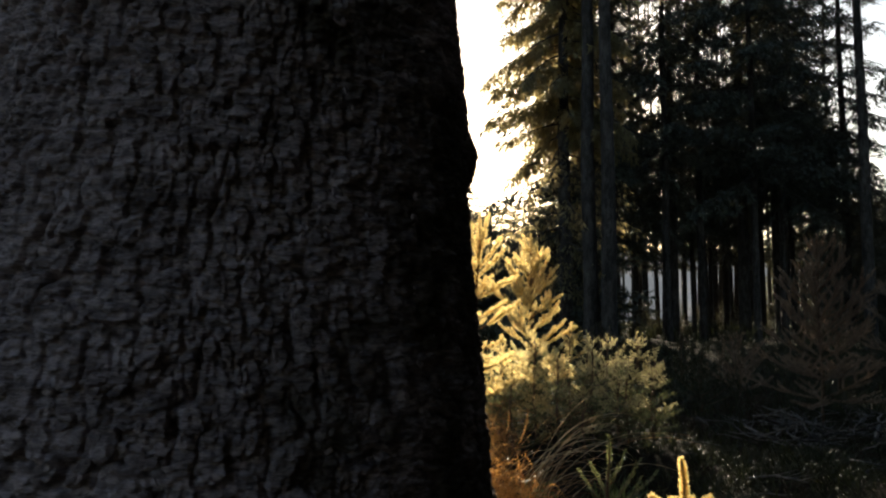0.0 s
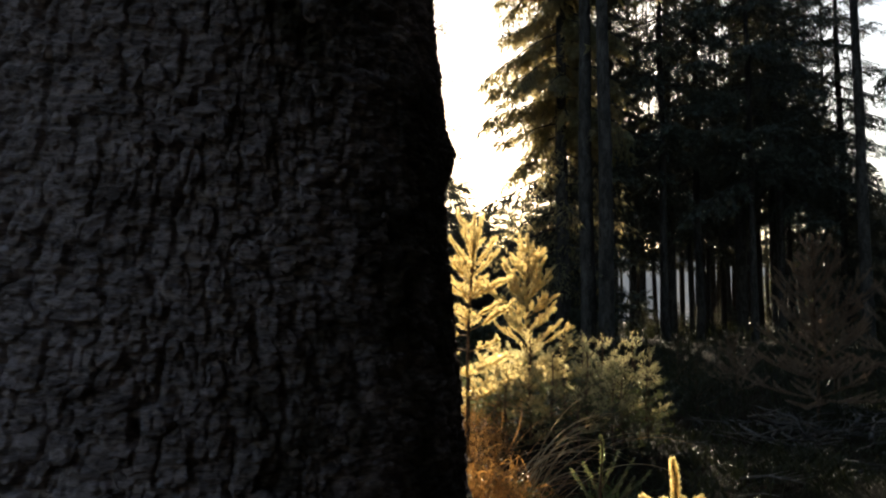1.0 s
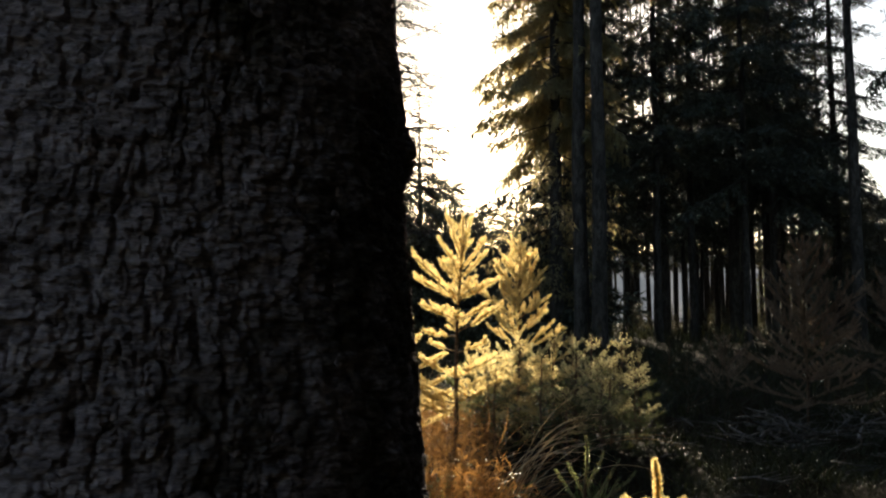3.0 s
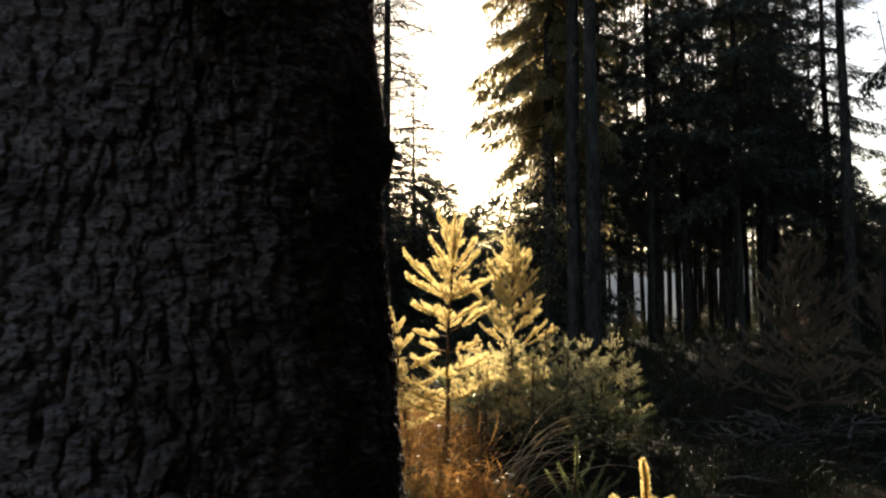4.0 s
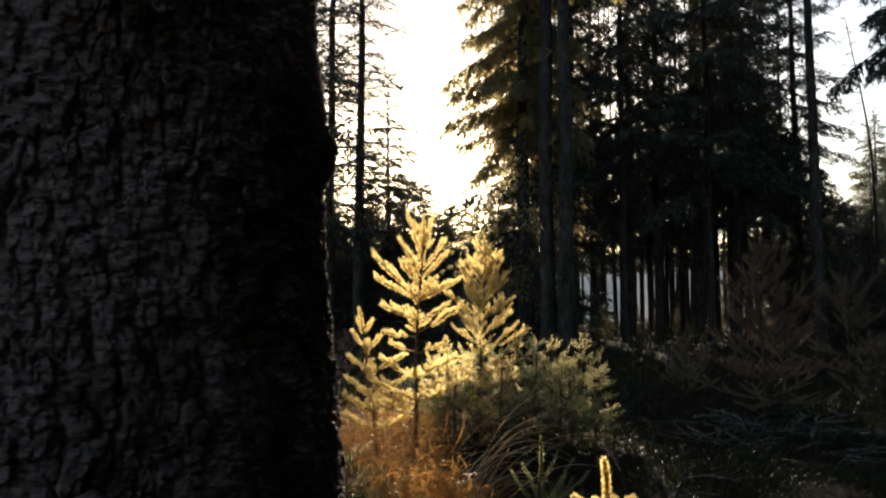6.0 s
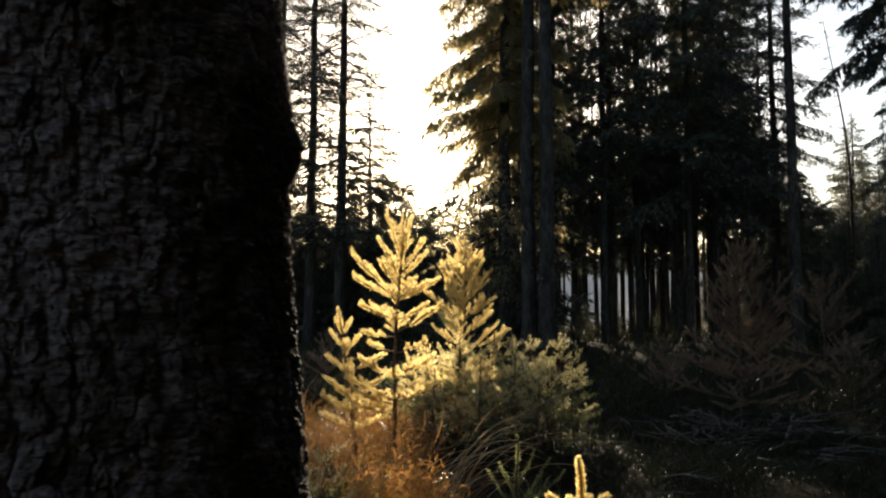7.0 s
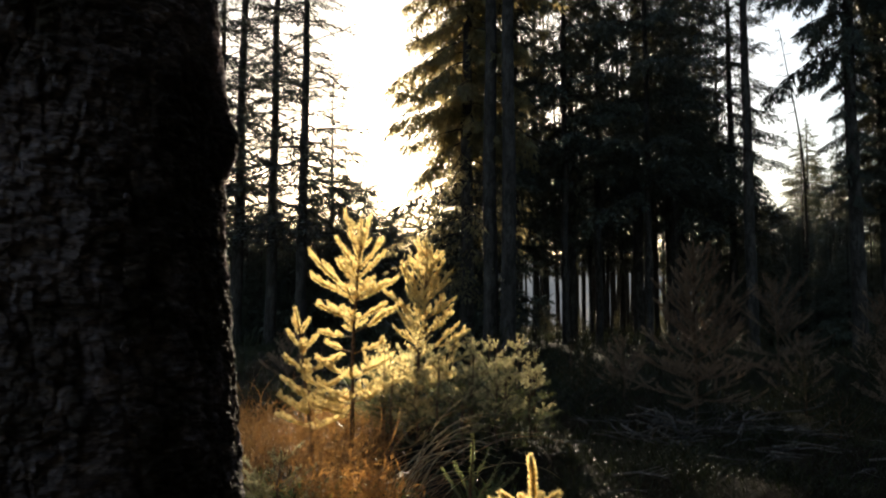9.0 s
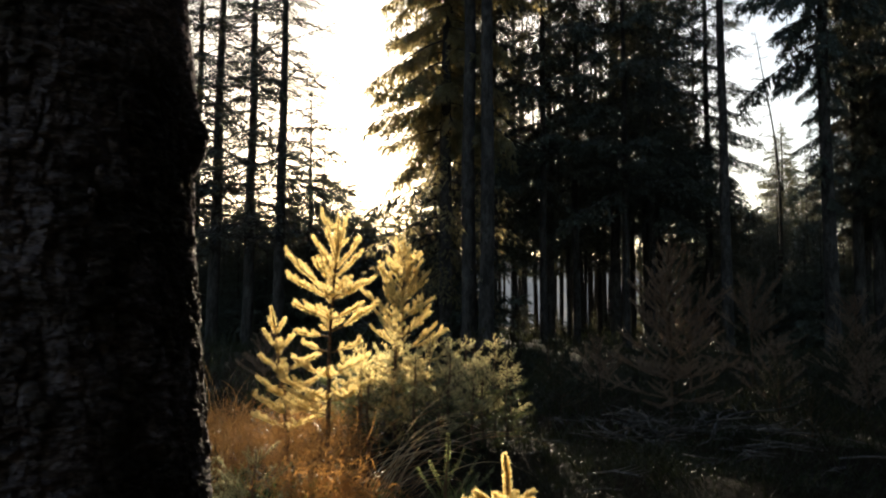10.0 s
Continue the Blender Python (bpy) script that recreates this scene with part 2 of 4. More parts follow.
def fractal(x, y, seed, octaves=4):
    s, amp, tot = 0, 1.0, 0
    for o in range(octaves):
        s = s + amp * value_noise(x * 2 ** o, y * 2 ** o, seed + o)
        tot += amp
        amp *= 0.55
    return s / tot


TRUNK_X, TRUNK_Y, LEAN_X, LEAN_Y = -0.2077, 0.4092, 0.042, -0.0154


def trunk_axis(z):
    k = np.where(z > 0.9, 0.9 + (z - 0.9) * 0.12, z) - 0.5
    return TRUNK_X + LEAN_X * k, TRUNK_Y + LEAN_Y * k


def trunk_radius(z):
    return np.interp(z, [-0.2, -0.05, 0.05, 0.2, 0.35, 0.45, 0.55, 0.7, 0.9, 1.4, 3, 11], [0.36, 0.30, 0.245, 0.2, 0.186, 0.1730, 0.160, 0.1445, 0.137, 0.131, 0.118, 0.03])


def scales(x, z, w, h, seed, steep=0.07):
    """Overlapping flat scales of about w by h: height between 0 and 1 of the uppermost one at each place, 0 in the gaps."""
    ix, iz = np.floor(x / w).astype(np.int64), np.floor(z / h).astype(np.int64)
    top = np.zeros(x.shape)
    for dx in (-1, 0, 1):
        for dz in (-1, 0, 1):
            cx, cz = ix + dx, iz + dz
            a, b, c, d = (lattice(cx, cz, seed + k) for k in (0, 5, 9, 14))
            lx = (x / w - cx - 0.2 - 0.6 * a) / (0.42 + 0.30 * c)
            lz = (z / h - cz - 0.2 - 0.6 * b) / (0.42 + 0.34 * d)
            lx = lx + 0.35 * (c - 0.5) * lz
            far = (np.abs(lx) ** 3 + np.abs(lz) ** 3) ** (1 / 3)
            rise = 0.35 + 0.65 * lattice(cx, cz, seed + 21) + 0.20 * lx * (a - 0.3) - 0.16 * lz
            top = np.maximum(top, rise * np.clip((1 - far) / steep, 0, 1))
    return top


def bark_relief(u, z):
    """Height of the bark over the mean surface: flaking scales lying over one another, with short dark clefts between them."""
    wu = u + 0.0030 * (fractal(u * 230, z * 200, 3, 3) - 0.5) + 0.010 * (fractal(u * 30, z * 20, 31, 2) - 0.5)
    wz = z + 0.0034 * (fractal(u * 230, z * 230, 17, 3) - 0.5) + 0.008 * (fractal(u * 26, z * 24, 37, 2) - 0.5)
    broad = scales(wu, wz, 0.0105, 0.0145, 1)
    mid = scales(wu + 0.02, wz, 0.0062, 0.0085, 71)
    thin = scales(wu, wz + 0.01, 0.0085, 0.0030, 123, 0.2)
    plain = np.clip(fractal(u * 22 + 3, z * 16, 77, 2) * 3 - 1.0, 0, 1)
    cleft = np.clip(1 - np.abs(fractal(wu * 58 + 9, wz * 20, 51, 2) - 0.5) / 0.034, 0, 1) * np.clip(fractal(u * 55, z * 34, 57, 2) * 4.5 - 2.3, 0, 1)
    layers = 0.0003 * np.floor(6 * fractal(wu * 90, wz * 190, 43, 3)) + 0.0005 * np.floor(7 * fractal(wu * 120, wz * 400, 47, 2))
    rough = 0.0010 * (fractal(u * 500, z * 800, 61, 2) - 0.5)
    wide = 0.004 * (fractal(u * 9, z * 6, 81, 2) - 0.5)
    return 0.0050 * broad + 0.0022 * mid * (1 - 0.5 * plain) + 0.0014 * thin - 0.0058 * cleft + layers + rough + wide - 0.0078


KNOT_Z, KNOT_A = 0.606, radians(11)


def trunk_point(a, z, out):
    cx, cy = trunk_axis(z)
    r = trunk_radius(z) + out
    return np.stack([cx + r * np.cos(a), cy + r * np.sin(a), z], -1)


def build_trunk():
    tree = thing("spruce_tree", TRUNK_X, TRUNK_Y, 0, "thick old spruce with rough grey scaly bark, rising close by", "tree")
    back = np.linspace(radians(14), radians(233), 70)[1:-1]
    front = np.linspace(radians(-127), radians(14), 560)
    ang = np.concatenate([front, back])
    zs = np.concatenate([np.linspace(-0.2, 0.36, 40)[:-1], np.arange(0.36, 0.74, 0.00074), np.linspace(0.745, 1.6, 40), np.linspace(1.7, 11, 30)])
    A, Z = np.meshgrid(ang, zs, indexing="ij")
    U = A * 0.17
    out = bark_relief(U, Z) * np.interp(A, [radians(-25), radians(0), radians(12), radians(30)], [1.0, 0.85, 0.5, 0.2])
    flare = np.clip((0.2 - Z) / 0.3, 0, 1)
    out = out + flare * 0.05 * np.sin(A * 5 + 0.8)
    d2 = ((A - KNOT_A) * 0.165 / 0.024) ** 2 + ((Z - KNOT_Z) / 0.017) ** 2
    out = out + 0.0085 * np.exp(-d2 ** 1.3) + 0.004 * np.exp(-(((A - KNOT_A) * 0.165 / 0.03) ** 2 + ((Z - KNOT_Z - 0.03) / 0.03) ** 2))
    P = trunk_point(A, Z, out) - np.array([TRUNK_X, TRUNK_Y, 0])
    na, nz = len(ang), len(zs)
    i, j = np.meshgrid(np.arange(na), np.arange(nz - 1), indexing="ij")
    k = (i + 1) % na
    g = Geo()
    g.add(P, np.stack([i * nz + j, k * nz + j, k * nz + j + 1, i * nz + j + 1], -1))
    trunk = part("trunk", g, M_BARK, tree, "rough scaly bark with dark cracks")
    # Crown above the view, added to keep overhead light off the bark.
    wood, leaf = crown_mesh(12, 2.9, 1.9, 80, 5, COARSE, 0.6, (-0.35, 0.1))
    limbs = Geo()
    limbs.add(*wood.merged())
    part("bough", limbs, M_BARK_FAR, tree, "grey drooping limbs out of view, added to block light from above")
    part("crown", leaf, M_SPRUCE, tree, "dark green drooping needles out of view, added to block light from above")
    # loose flakes standing proud of the bark
    protos = []
    for s in range(8):
        r = np.random.default_rng(100 + s)
        f = Geo()
        n = 8
        a = np.arange(n) * 2 * math.pi / n + r.uniform(-0.25, 0.25, n)
        rad = r.uniform(0.7, 1.15, n) / np.maximum(np.abs(np.cos(a)), np.abs(np.sin(a)))
        rim = np.stack([rad * np.cos(a) * 0.0030, rad * np.sin(a) * 0.0042, np.full(n, 0.0002) + r.uniform(-0.0004, 0.0004, n)], -1)
        low = rim * np.array([1.12, 1.12, 0]) - np.array([0, 0, 0.0020])
        mid = rim * np.array([0.6, 0.6, 1]) + np.array([0, 0, 0.0001]) + r.normal(0, 0.00015, (n, 3))
        cen = np.array([[0, 0, 0.0003]])
        ii = np.arange(n)
        nn = (ii + 1) % n
        f.add(np.concatenate([low, rim, mid, cen]), np.concatenate([np.stack([ii, nn, n + nn, n + ii], -1), np.stack([n + ii, n + nn, 2 * n + nn, 2 * n + ii], -1)]), np.stack([2 * n + ii, 2 * n + nn, np.full(n, 3 * n)], -1))
        protos.append(f.mesh("bark_flake", M_BARK))
    r = np.random.default_rng(55)
    for s in range(280):
        a, z = r.uniform(radians(-122), radians(-30)), r.uniform(0.38, 0.72)
        o = float(bark_relief(np.array([a * 0.17]), np.array([z]))[0])
        p = trunk_point(np.array([a]), np.array([z]), np.array([o - 0.0006]))[0] - np.array([TRUNK_X, TRUNK_Y, 0])
        m = Matrix.Translation(p) @ Matrix.Rotation(a + math.pi / 2, 4, "Z") @ Matrix.Rotation(math.pi / 2, 4, "X")
        m = m @ Matrix.Rotation(r.normal(0, 0.14), 4, "X") @ Matrix.Rotation(r.normal(0, 0.14), 4, "Y") @ Matrix.Rotation(r.normal(0, 0.35), 4, "Z") @ Matrix.Scale(r.uniform(0.5, 1.0), 4)
        ob = new("bark_flake", protos[s % 8])
        ob.parent = trunk
        ob.matrix_basis = m
    return tree




# ---- conifers of the forest ----
def spruce_branch(seed, droop=0.35, twigs=24, spread=0.42, fill=1.0, hang=0.5, size=1.0, coats=3, wooden=True, thick=1.0):
    """A branch one metre long along +x: (wood, needles) as arrays. size: of the needle sprays; coats: sprays at each place."""
    r = np.random.default_rng(seed)
    wood, leaf = Geo(), Geo()
    s = np.linspace(0, 1, 7 if wooden else 4)

    def stem(x):
        return np.stack([x, 0.05 * np.sin(3 * x + seed), -droop * x ** 1.6 + 0.16 * np.clip(x - 0.6, 0, 1)], -1)
    wood.tube(stem(s), 0.012 * (1 - s) + 0.003 * thick, 3, False)
    for i in range(twigs):
        x = 0.10 + 0.9 * (i + r.uniform(0, 1)) / twigs
        side = 1 if i % 2 else -1
        ln = spread * (1.05 - 0.75 * x) * r.uniform(0.6, 1.2) + 0.05
        ang = r.uniform(0.7, 1.15)
        d = unit([math.cos(ang), side * math.sin(ang), -hang * r.uniform(0.3, 1.3)])
        p0 = stem(np.array([x]))[0]
        m = max(2, int(ln / (0.030 * size) * fill))
        t = (np.arange(m) + r.uniform(0, 1, m)) / m
        pts = p0 + d * (t * ln)[:, None] + np.array([0, 0, -0.25 * ln]) * (t ** 2)[:, None]
        if wooden:
            wood.tube(np.array([p0, p0 + d * ln * 0.5 + [0, 0, -0.06 * ln], p0 + d * ln + [0, 0, -0.25 * ln]]), [0.004 * thick, 0.003 * thick, 0.0015 * thick], 3, False)
        for _ in range(coats):
            dd = unit(d + r.normal(0, 0.6, (m, 3)) + np.array([0, 0, -0.45 * hang]))
            leaf.kites(pts, dd, perp(dd, r), r.uniform(0.045, 0.095, m) * size, r.uniform(0.010, 0.019, m) * size, 0.4)
    return wood.merged(), leaf.merged()


def place(geo, arrays, m3, at):
    v, q, t = arrays
    geo.add(v @ m3.T + at, q, t)


def turn_matrix(az, pitch, sc):
    ca, sa, cp, sp = math.cos(az), math.sin(az), math.cos(pitch), math.sin(pitch)
    rz = np.array([[ca, -sa, 0], [sa, ca, 0], [0, 0, 1]])
    ry = np.array([[cp, 0, -sp], [0, 1, 0], [sp, 0, cp]])
    return rz @ ry * sc


BRANCHES = [spruce_branch(300 + k, 0.35, 24, 0.42, 1.1, 0.7, 1.15, 3) for k in range(5)]
PLAIN = [spruce_branch(320 + k, 0.35, 18, 0.44, 1.35, 0.7, 2.0, 2, False) for k in range(4)]
DROOPY = [spruce_branch(340 + k, 0.5, 34, 0.36, 1.15, 1.5, 1.45, 4) for k in range(4)]
AIRY = [spruce_branch(400 + k, 0.5, 26, 0.36, 0.45, 1.5, 1.3, 2) for k in range(3)]
COARSE = [spruce_branch(360 + k, 0.4, 12, 0.45, 1.0, 0.7, 3.0, 2, False) for k in range(3)]
BARE = [spruce_branch(380 + k, d, 20, 0.55, f, 0.35, 1.3, 2, True, 1.8) for k, (d, f) in enumerate(((0.1, 0.05), (0.3, 0.05), (0.2, 0.12), (0.35, 0.38), (0.5, 0.06)))]


def stem_mesh(H, r0, seed, bend=0.0, taper=0.9):
    g = Geo()
    r = np.random.default_rng(seed)
    z = np.concatenate([[-0.15, 0.0, 0.12, 0.4], np.linspace(1.0, H, 18)])
    rad = r0 * (1 - taper * np.clip(z, 0, H) / H) + r0 * 0.5 * np.exp(-np.clip(z + 0.1, 0, 9) / 0.12)
    off = np.stack([bend * np.sin(z / H * 3.1) + 0.012 * np.sin(z * 1.3 + seed), 0.012 * np.sin(z * 1.7 + seed * 2), z], -1)
    g.tube(off, rad, 14)
    return g


def crown_mesh(H, z0, reach, n, seed, protos, shape=1.0, pitch=(-0.25, 0.25), profile=None, cut=7.0, airy=0.0):
    """Wood and needles of a crown from z0 up to H; reach is the longest branch. Plainer branches above cut, thinner ones below airy."""
    r = np.random.default_rng(seed)
    wood, leaf = Geo(), Geo()
    for i in range(n):
        u = (i + r.uniform(0, 1)) / n
        z = z0 + (H - z0) * u
        ln = (np.interp(z, *profile) if profile else reach * max(0.06, (1 - u) ** shape)) * r.uniform(0.62, 1.1)
        az = i * 2.39996 + r.normal(0, 0.3)
        m3 = turn_matrix(az, r.uniform(*pitch) + 0.5 * u ** 3, ln)
        w, l = AIRY[r.integers(3)] if z < airy else protos[r.integers(len(protos))] if z < cut else COARSE[r.integers(3)]
        at = np.array([0, 0, z])
        place(wood, w, m3, at)
        place(leaf, l, m3, at)
    return wood, leaf


build_trunk()


class Kind:
    """A kind of forest tree: its meshes are shared by all the trees of the kind."""

    def __init__(self, H, r0, z0, reach, n, seed, protos, needles, shape=1.0, pitch=(-0.25, 0.25), bend=0.0, profile=None, cut=8.0, airy=0.0):
        stem = stem_mesh(H, r0, seed, bend)
        wood, leaf = crown_mesh(H, z0, reach, n, seed, protos, shape, pitch, profile, cut, airy)
        stem.add(*wood.merged())
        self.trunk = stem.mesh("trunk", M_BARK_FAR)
        self.leaf = leaf.mesh("crown", needles)

    def plant(self, name, x, y, label, group, turn=0.0, scale=1.0, lean=(0, 0)):
        ob = thing(name, x, y, float(height(x, y)) - 0.02, label, "tree", group)
        ob.matrix_basis = pose(x, y, float(height(x, y)) - 0.02, lean[0], lean[1], turn) @ Matrix.Scale(scale, 4)
        for nm, me in (("trunk", self.trunk), ("crown", self.leaf)):
            part(nm, me, None, ob)
        return ob


DENSE_A = Kind(13, 0.075, 2.9, 1.75, 84, 11, BRANCHES, M_SPRUCE, 0.7)
DENSE_B = Kind(14.5, 0.072, 3.1, 1.6, 84, 12, BRANCHES, M_SPRUCE, 0.7)
PLAIN_A = Kind(12, 0.08, 3.0, 1.8, 90, 23, PLAIN, M_SPRUCE, 0.7)
PLAIN_B = Kind(12.5, 0.075, 3.3, 1.7, 90, 24, PLAIN, M_SPRUCE, 0.7)
SKY_BLOCKER = Kind(13, 0.13, 1.2, 1.9, 110, 25, COARSE, M_SPRUCE, 0.7)
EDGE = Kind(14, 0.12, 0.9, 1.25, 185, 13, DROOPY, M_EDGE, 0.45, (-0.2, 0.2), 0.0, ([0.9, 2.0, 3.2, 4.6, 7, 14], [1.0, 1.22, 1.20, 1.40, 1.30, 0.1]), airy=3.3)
TALL = Kind(17, 0.12, 6.6, 1.5, 60, 14, COARSE, M_SPRUCE, 0.8)
CONE = Kind(12.0, 0.10, 0.8, 1.95, 130, 15, BRANCHES, M_SPRUCE, 0.75, profile=([0.8, 3.4, 4.3, 5.2, 6.0, 8.0, 12], [1.2, 1.3, 1.3, 1.1, 1.0, 0.85, 0.05]))
HANGING = Kind(15, 0.12, 2.4, 1.75, 98, 16, DROOPY, M_SPRUCE, 0.6, (-0.25, 0.1), profile=([2.4, 3.9, 4.6, 5.0, 5.6, 9, 15], [0.45, 0.5, 0.5, 1.25, 1.5, 1.3, 0.1]))
NARROW = Kind(13, 0.11, 2.3, 1.0, 120, 28, BRANCHES, M_SPRUCE, 0.5)
BARE_TREE = Kind(13.5, 0.125, 2.2, 1.5, 150, 17, BARE, M_SPRUCE, 0.55, (-0.3, 0.45), cut=99)
SNAG = Kind(13.5, 0.095, 2.6, 0.5, 60, 18, BARE, M_SPRUCE, 0.3, (-0.1, 0.4), cut=99)
SMALL = Kind(3.6, 0.05, 0.15, 1.15, 80, 19, PLAIN, M_SPRUCE, 0.9, (-0.1, 0.3))
SMALL_COARSE = Kind(3.6, 0.05, 0.15, 1.15, 60, 26, COARSE, M_SPRUCE, 0.9, (-0.1, 0.3))
LEANER = Kind(8.5, 0.065, 3.5, 0.5, 26, 20, BARE, M_SPRUCE, 0.3, (-0.1, 0.4), 0.35)
FAR_TREE = Kind(9.0, 0.12, 0.5, 2.2, 80, 21, PLAIN, M_FARLEAF, 0.8)
BUSHY = Kind(4.4, 0.07, 0.2, 1.7, 90, 27, PLAIN, M_SPRUCE, 0.45, (-0.1, 0.5))
FAR_TALL = Kind(7.6, 0.11, 1.2, 1.5, 165, 31, PLAIN, M_FARLEAF, 0.6)
POLE = Kind(6.3, 0.03, 1.4, 0.55, 40, 22, BARE, M_SPRUCE, 0.8, (-0.1, 0.3))

FOREST = "trees of the dark spruce stand"
DARK = "tall dark spruce with dense needled branches in shade"
BARETXT = "slender spruce with bare dead side branches and a grey trunk"
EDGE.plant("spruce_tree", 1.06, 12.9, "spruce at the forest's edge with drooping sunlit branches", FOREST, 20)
DENSE_B.plant("spruce_tree", 1.45, 15.0, DARK, FOREST, 170, 1.05)
TALL.plant("spruce_tree", 1.36, 12.1, "tall straight spruce with a bare grey trunk", FOREST, 40)
TALL.plant("spruce_tree", 1.62, 11.9, "tall straight spruce with a bare grey trunk", FOREST, 160)
TALL.plant("spruce_tree", 3.45, 16.0, "tall straight spruce with a bare grey trunk", FOREST, 75, 0.8)
TALL.plant("spruce_tree", 5.0, 16.6, "tall straight spruce with a bare grey trunk", FOREST, 250)
for k, (x, y) in enumerate([(2.1, 14.6), (2.95, 14.2), (3.8, 15.2), (4.55, 14.4), (5.45, 15.6), (1.75, 16.8), (2.9, 17.4), (4.3, 18.0), (6.0, 17.6), (7.0, 19.5), (5.2, 20.0), (3.4, 20.5)]):
    (DENSE_A, DENSE_B, PLAIN_A, PLAIN_B)[k % 2 + (0 if k < 6 else 2)].plant("spruce_tree", x, y, DARK, FOREST, k * 67 % 360, (0.95 if k < 5 or x > 5.5 else 0.66) + 0.06 * (k % 3))
CONE.plant("spruce_tree", 7.2, 16.9, "cone-shaped dark spruce beside a gap of sky", FOREST, 10, 1.0)
DENSE_B.plant("spruce_tree", 6.4, 17.8, DARK, FOREST, 35, 0.8)
SNAG.plant("spruce_tree", 5.63, 12.5, "thin bare spruce trunk with short broken twigs", FOREST, 33)
LEANER.plant("spruce_tree", 10.55, 20.5, "thin crooked leaning trunk with few twigs", FOREST, 0, 1.0, (0, -3))
HANGING.plant("spruce_tree", 7.28, 12.3, "spruce with long hanging branches against the sky", FOREST, 120)
HANGING.plant("spruce_tree", 9.5, 13.4, "spruce with long hanging branches against the sky", FOREST, 220)
for k, (x, y) in enumerate([(11.1, 15.4), (12.0, 16.5), (12.9, 17.5), (10.4, 13.2), (12.0, 14.0), (10.6, 14.4), (13.1, 18.6), (13.9, 19.8), (14.4, 21.0)]):
    (PLAIN_B, DENSE_A)[k % 2].plant("spruce_tree", x, y, DARK, FOREST, k * 101 % 360)
for k, (x, y) in enumerate([(9.15, 13.9), (9.95, 14.9), (10.45, 15.6), (10.75, 16.4), (9.5, 13.1), (8.8, 13.95), (9.4, 14.75)]):
    NARROW.plant("spruce_tree", x, y, "slim dark spruce with dense needled branches in shade", FOREST, k * 83 % 360, 1.0 + 0.04 * (k % 2))
for k, (x, y, sc) in enumerate([(12.65, 24.5, 0.50), (13.35, 24.0, 0.46), (14.1, 25.0, 0.56), (14.9, 25.6, 0.6)]):
    NARROW.plant("spruce_tree", x, y, "slim young spruce beyond a gap of sky", FOREST, k * 113 % 360, sc)
# unseen trees beside and behind the viewer, added to block sky light
for k, (x, y) in enumerate([(2.6, -0.9), (3.4, 0.7), (2.9, -2.5), (1.8, -3.8), (5.2, 1.8), (4.4, -1.6), (0.9, -5.4), (3.4, -4.8), (2.3, -0.5), (1.75, -1.75), (1.3, -2.9), (4.9, 2.9), (6.8, 3.8), (8.6, 6.2), (0.4, -7.8), (2.4, -7.0), (0.9, -4.2), (0.55, -3.3)]):
    SKY_BLOCKER.plant("spruce_tree", x, y, DARK, FOREST, k * 59 % 360, 1.05)
    SMALL_COARSE.plant("spruce_tree", x - 0.7, y - 0.6, "small bushy dark spruce below taller trees", "small dark spruces under the stand", k * 31 % 360, 1.0)
# thin stems deep in the stand
r = np.random.default_rng(77)
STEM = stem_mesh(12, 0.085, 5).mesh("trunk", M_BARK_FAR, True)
spots = [(0.11, 19.5), (0.123, 21.5), (0.137, 24.0), (0.165, 20.0), (0.178, 22.8), (0.20, 19.0), (0.21, 24.5), (0.225, 21.0), (0.238, 25.0), (0.25, 19.6), (0.262, 23.0),
         (0.275, 20.4), (0.288, 24.4), (0.305, 21.6), (0.32, 19.2), (0.335, 23.6), (0.352, 21.0), (0.368, 25.2), (0.385, 19.8), (0.40, 22.4), (0.42, 24.2), (0.445, 20.6), (0.09, 23.2), (0.145, 26.0), (0.172, 27.5), (0.192, 23.6), (0.216, 27.0), (0.244, 22.2), (0.269, 26.4), (0.282, 22.0), (0.297, 27.6), (0.312, 24.8), (0.328, 26.8), (0.344, 22.4), (0.36, 27.2), (0.47, 23.0)]
for k, (s, y) in enumerate(spots):
    x = 0.08 + s * y
    ob = thing("spruce_tree", x, y, float(height(x, y)), "thin dark spruce stem deep in the stand", "tree", "thin stems deep in the stand", k * 50)
    ob.matrix_basis = pose(x, y, float(height(x, y)), r.normal(0, 0.6), r.normal(0, 0.6), k * 50) @ Matrix.Diagonal((*[r.uniform(0.7, 1.25)] * 2, 0.36 if s > 0.43 else 1, 1))
    part("trunk", STEM, None, ob)
for k in range(20):
    x, y = 2.2 + 0.33 * k + r.uniform(-0.12, 0.12), 20.5 + r.uniform(-1.2, 1.2)
    SMALL_COARSE.plant("spruce_tree", x, y, "knee-high dark spruce seedling between thin stems", "seedlings deep in the stand", k * 77 % 360, r.uniform(0.22, 0.34))
# crowns over those stems
for k, (x, y) in enumerate([(3.0, 23.5), (4.8, 23.0), (6.6, 23.4), (8.3, 23.0), (4.0, 26.0), (6.0, 26.5), (8.0, 26.0), (9.8, 25.0)]):
    PLAIN_B.plant("spruce_tree", x, y, DARK, FOREST, k * 77 % 360, 0.68)
# left group
GROUP_L = "slender half-bare trees"
BARE_TREE.plant("spruce_tree", -3.35, 16.2, BARETXT, GROUP_L, 0)
BARE_TREE.plant("spruce_tree", -2.62, 15.9, BARETXT, GROUP_L, 100, 0.92)
BARE_TREE.plant("spruce_tree", -1.9, 15.0, BARETXT, GROUP_L, 220, 0.9)
BARE_TREE.plant("spruce_tree", -3.95, 17.0, BARETXT, GROUP_L, 300, 0.85)
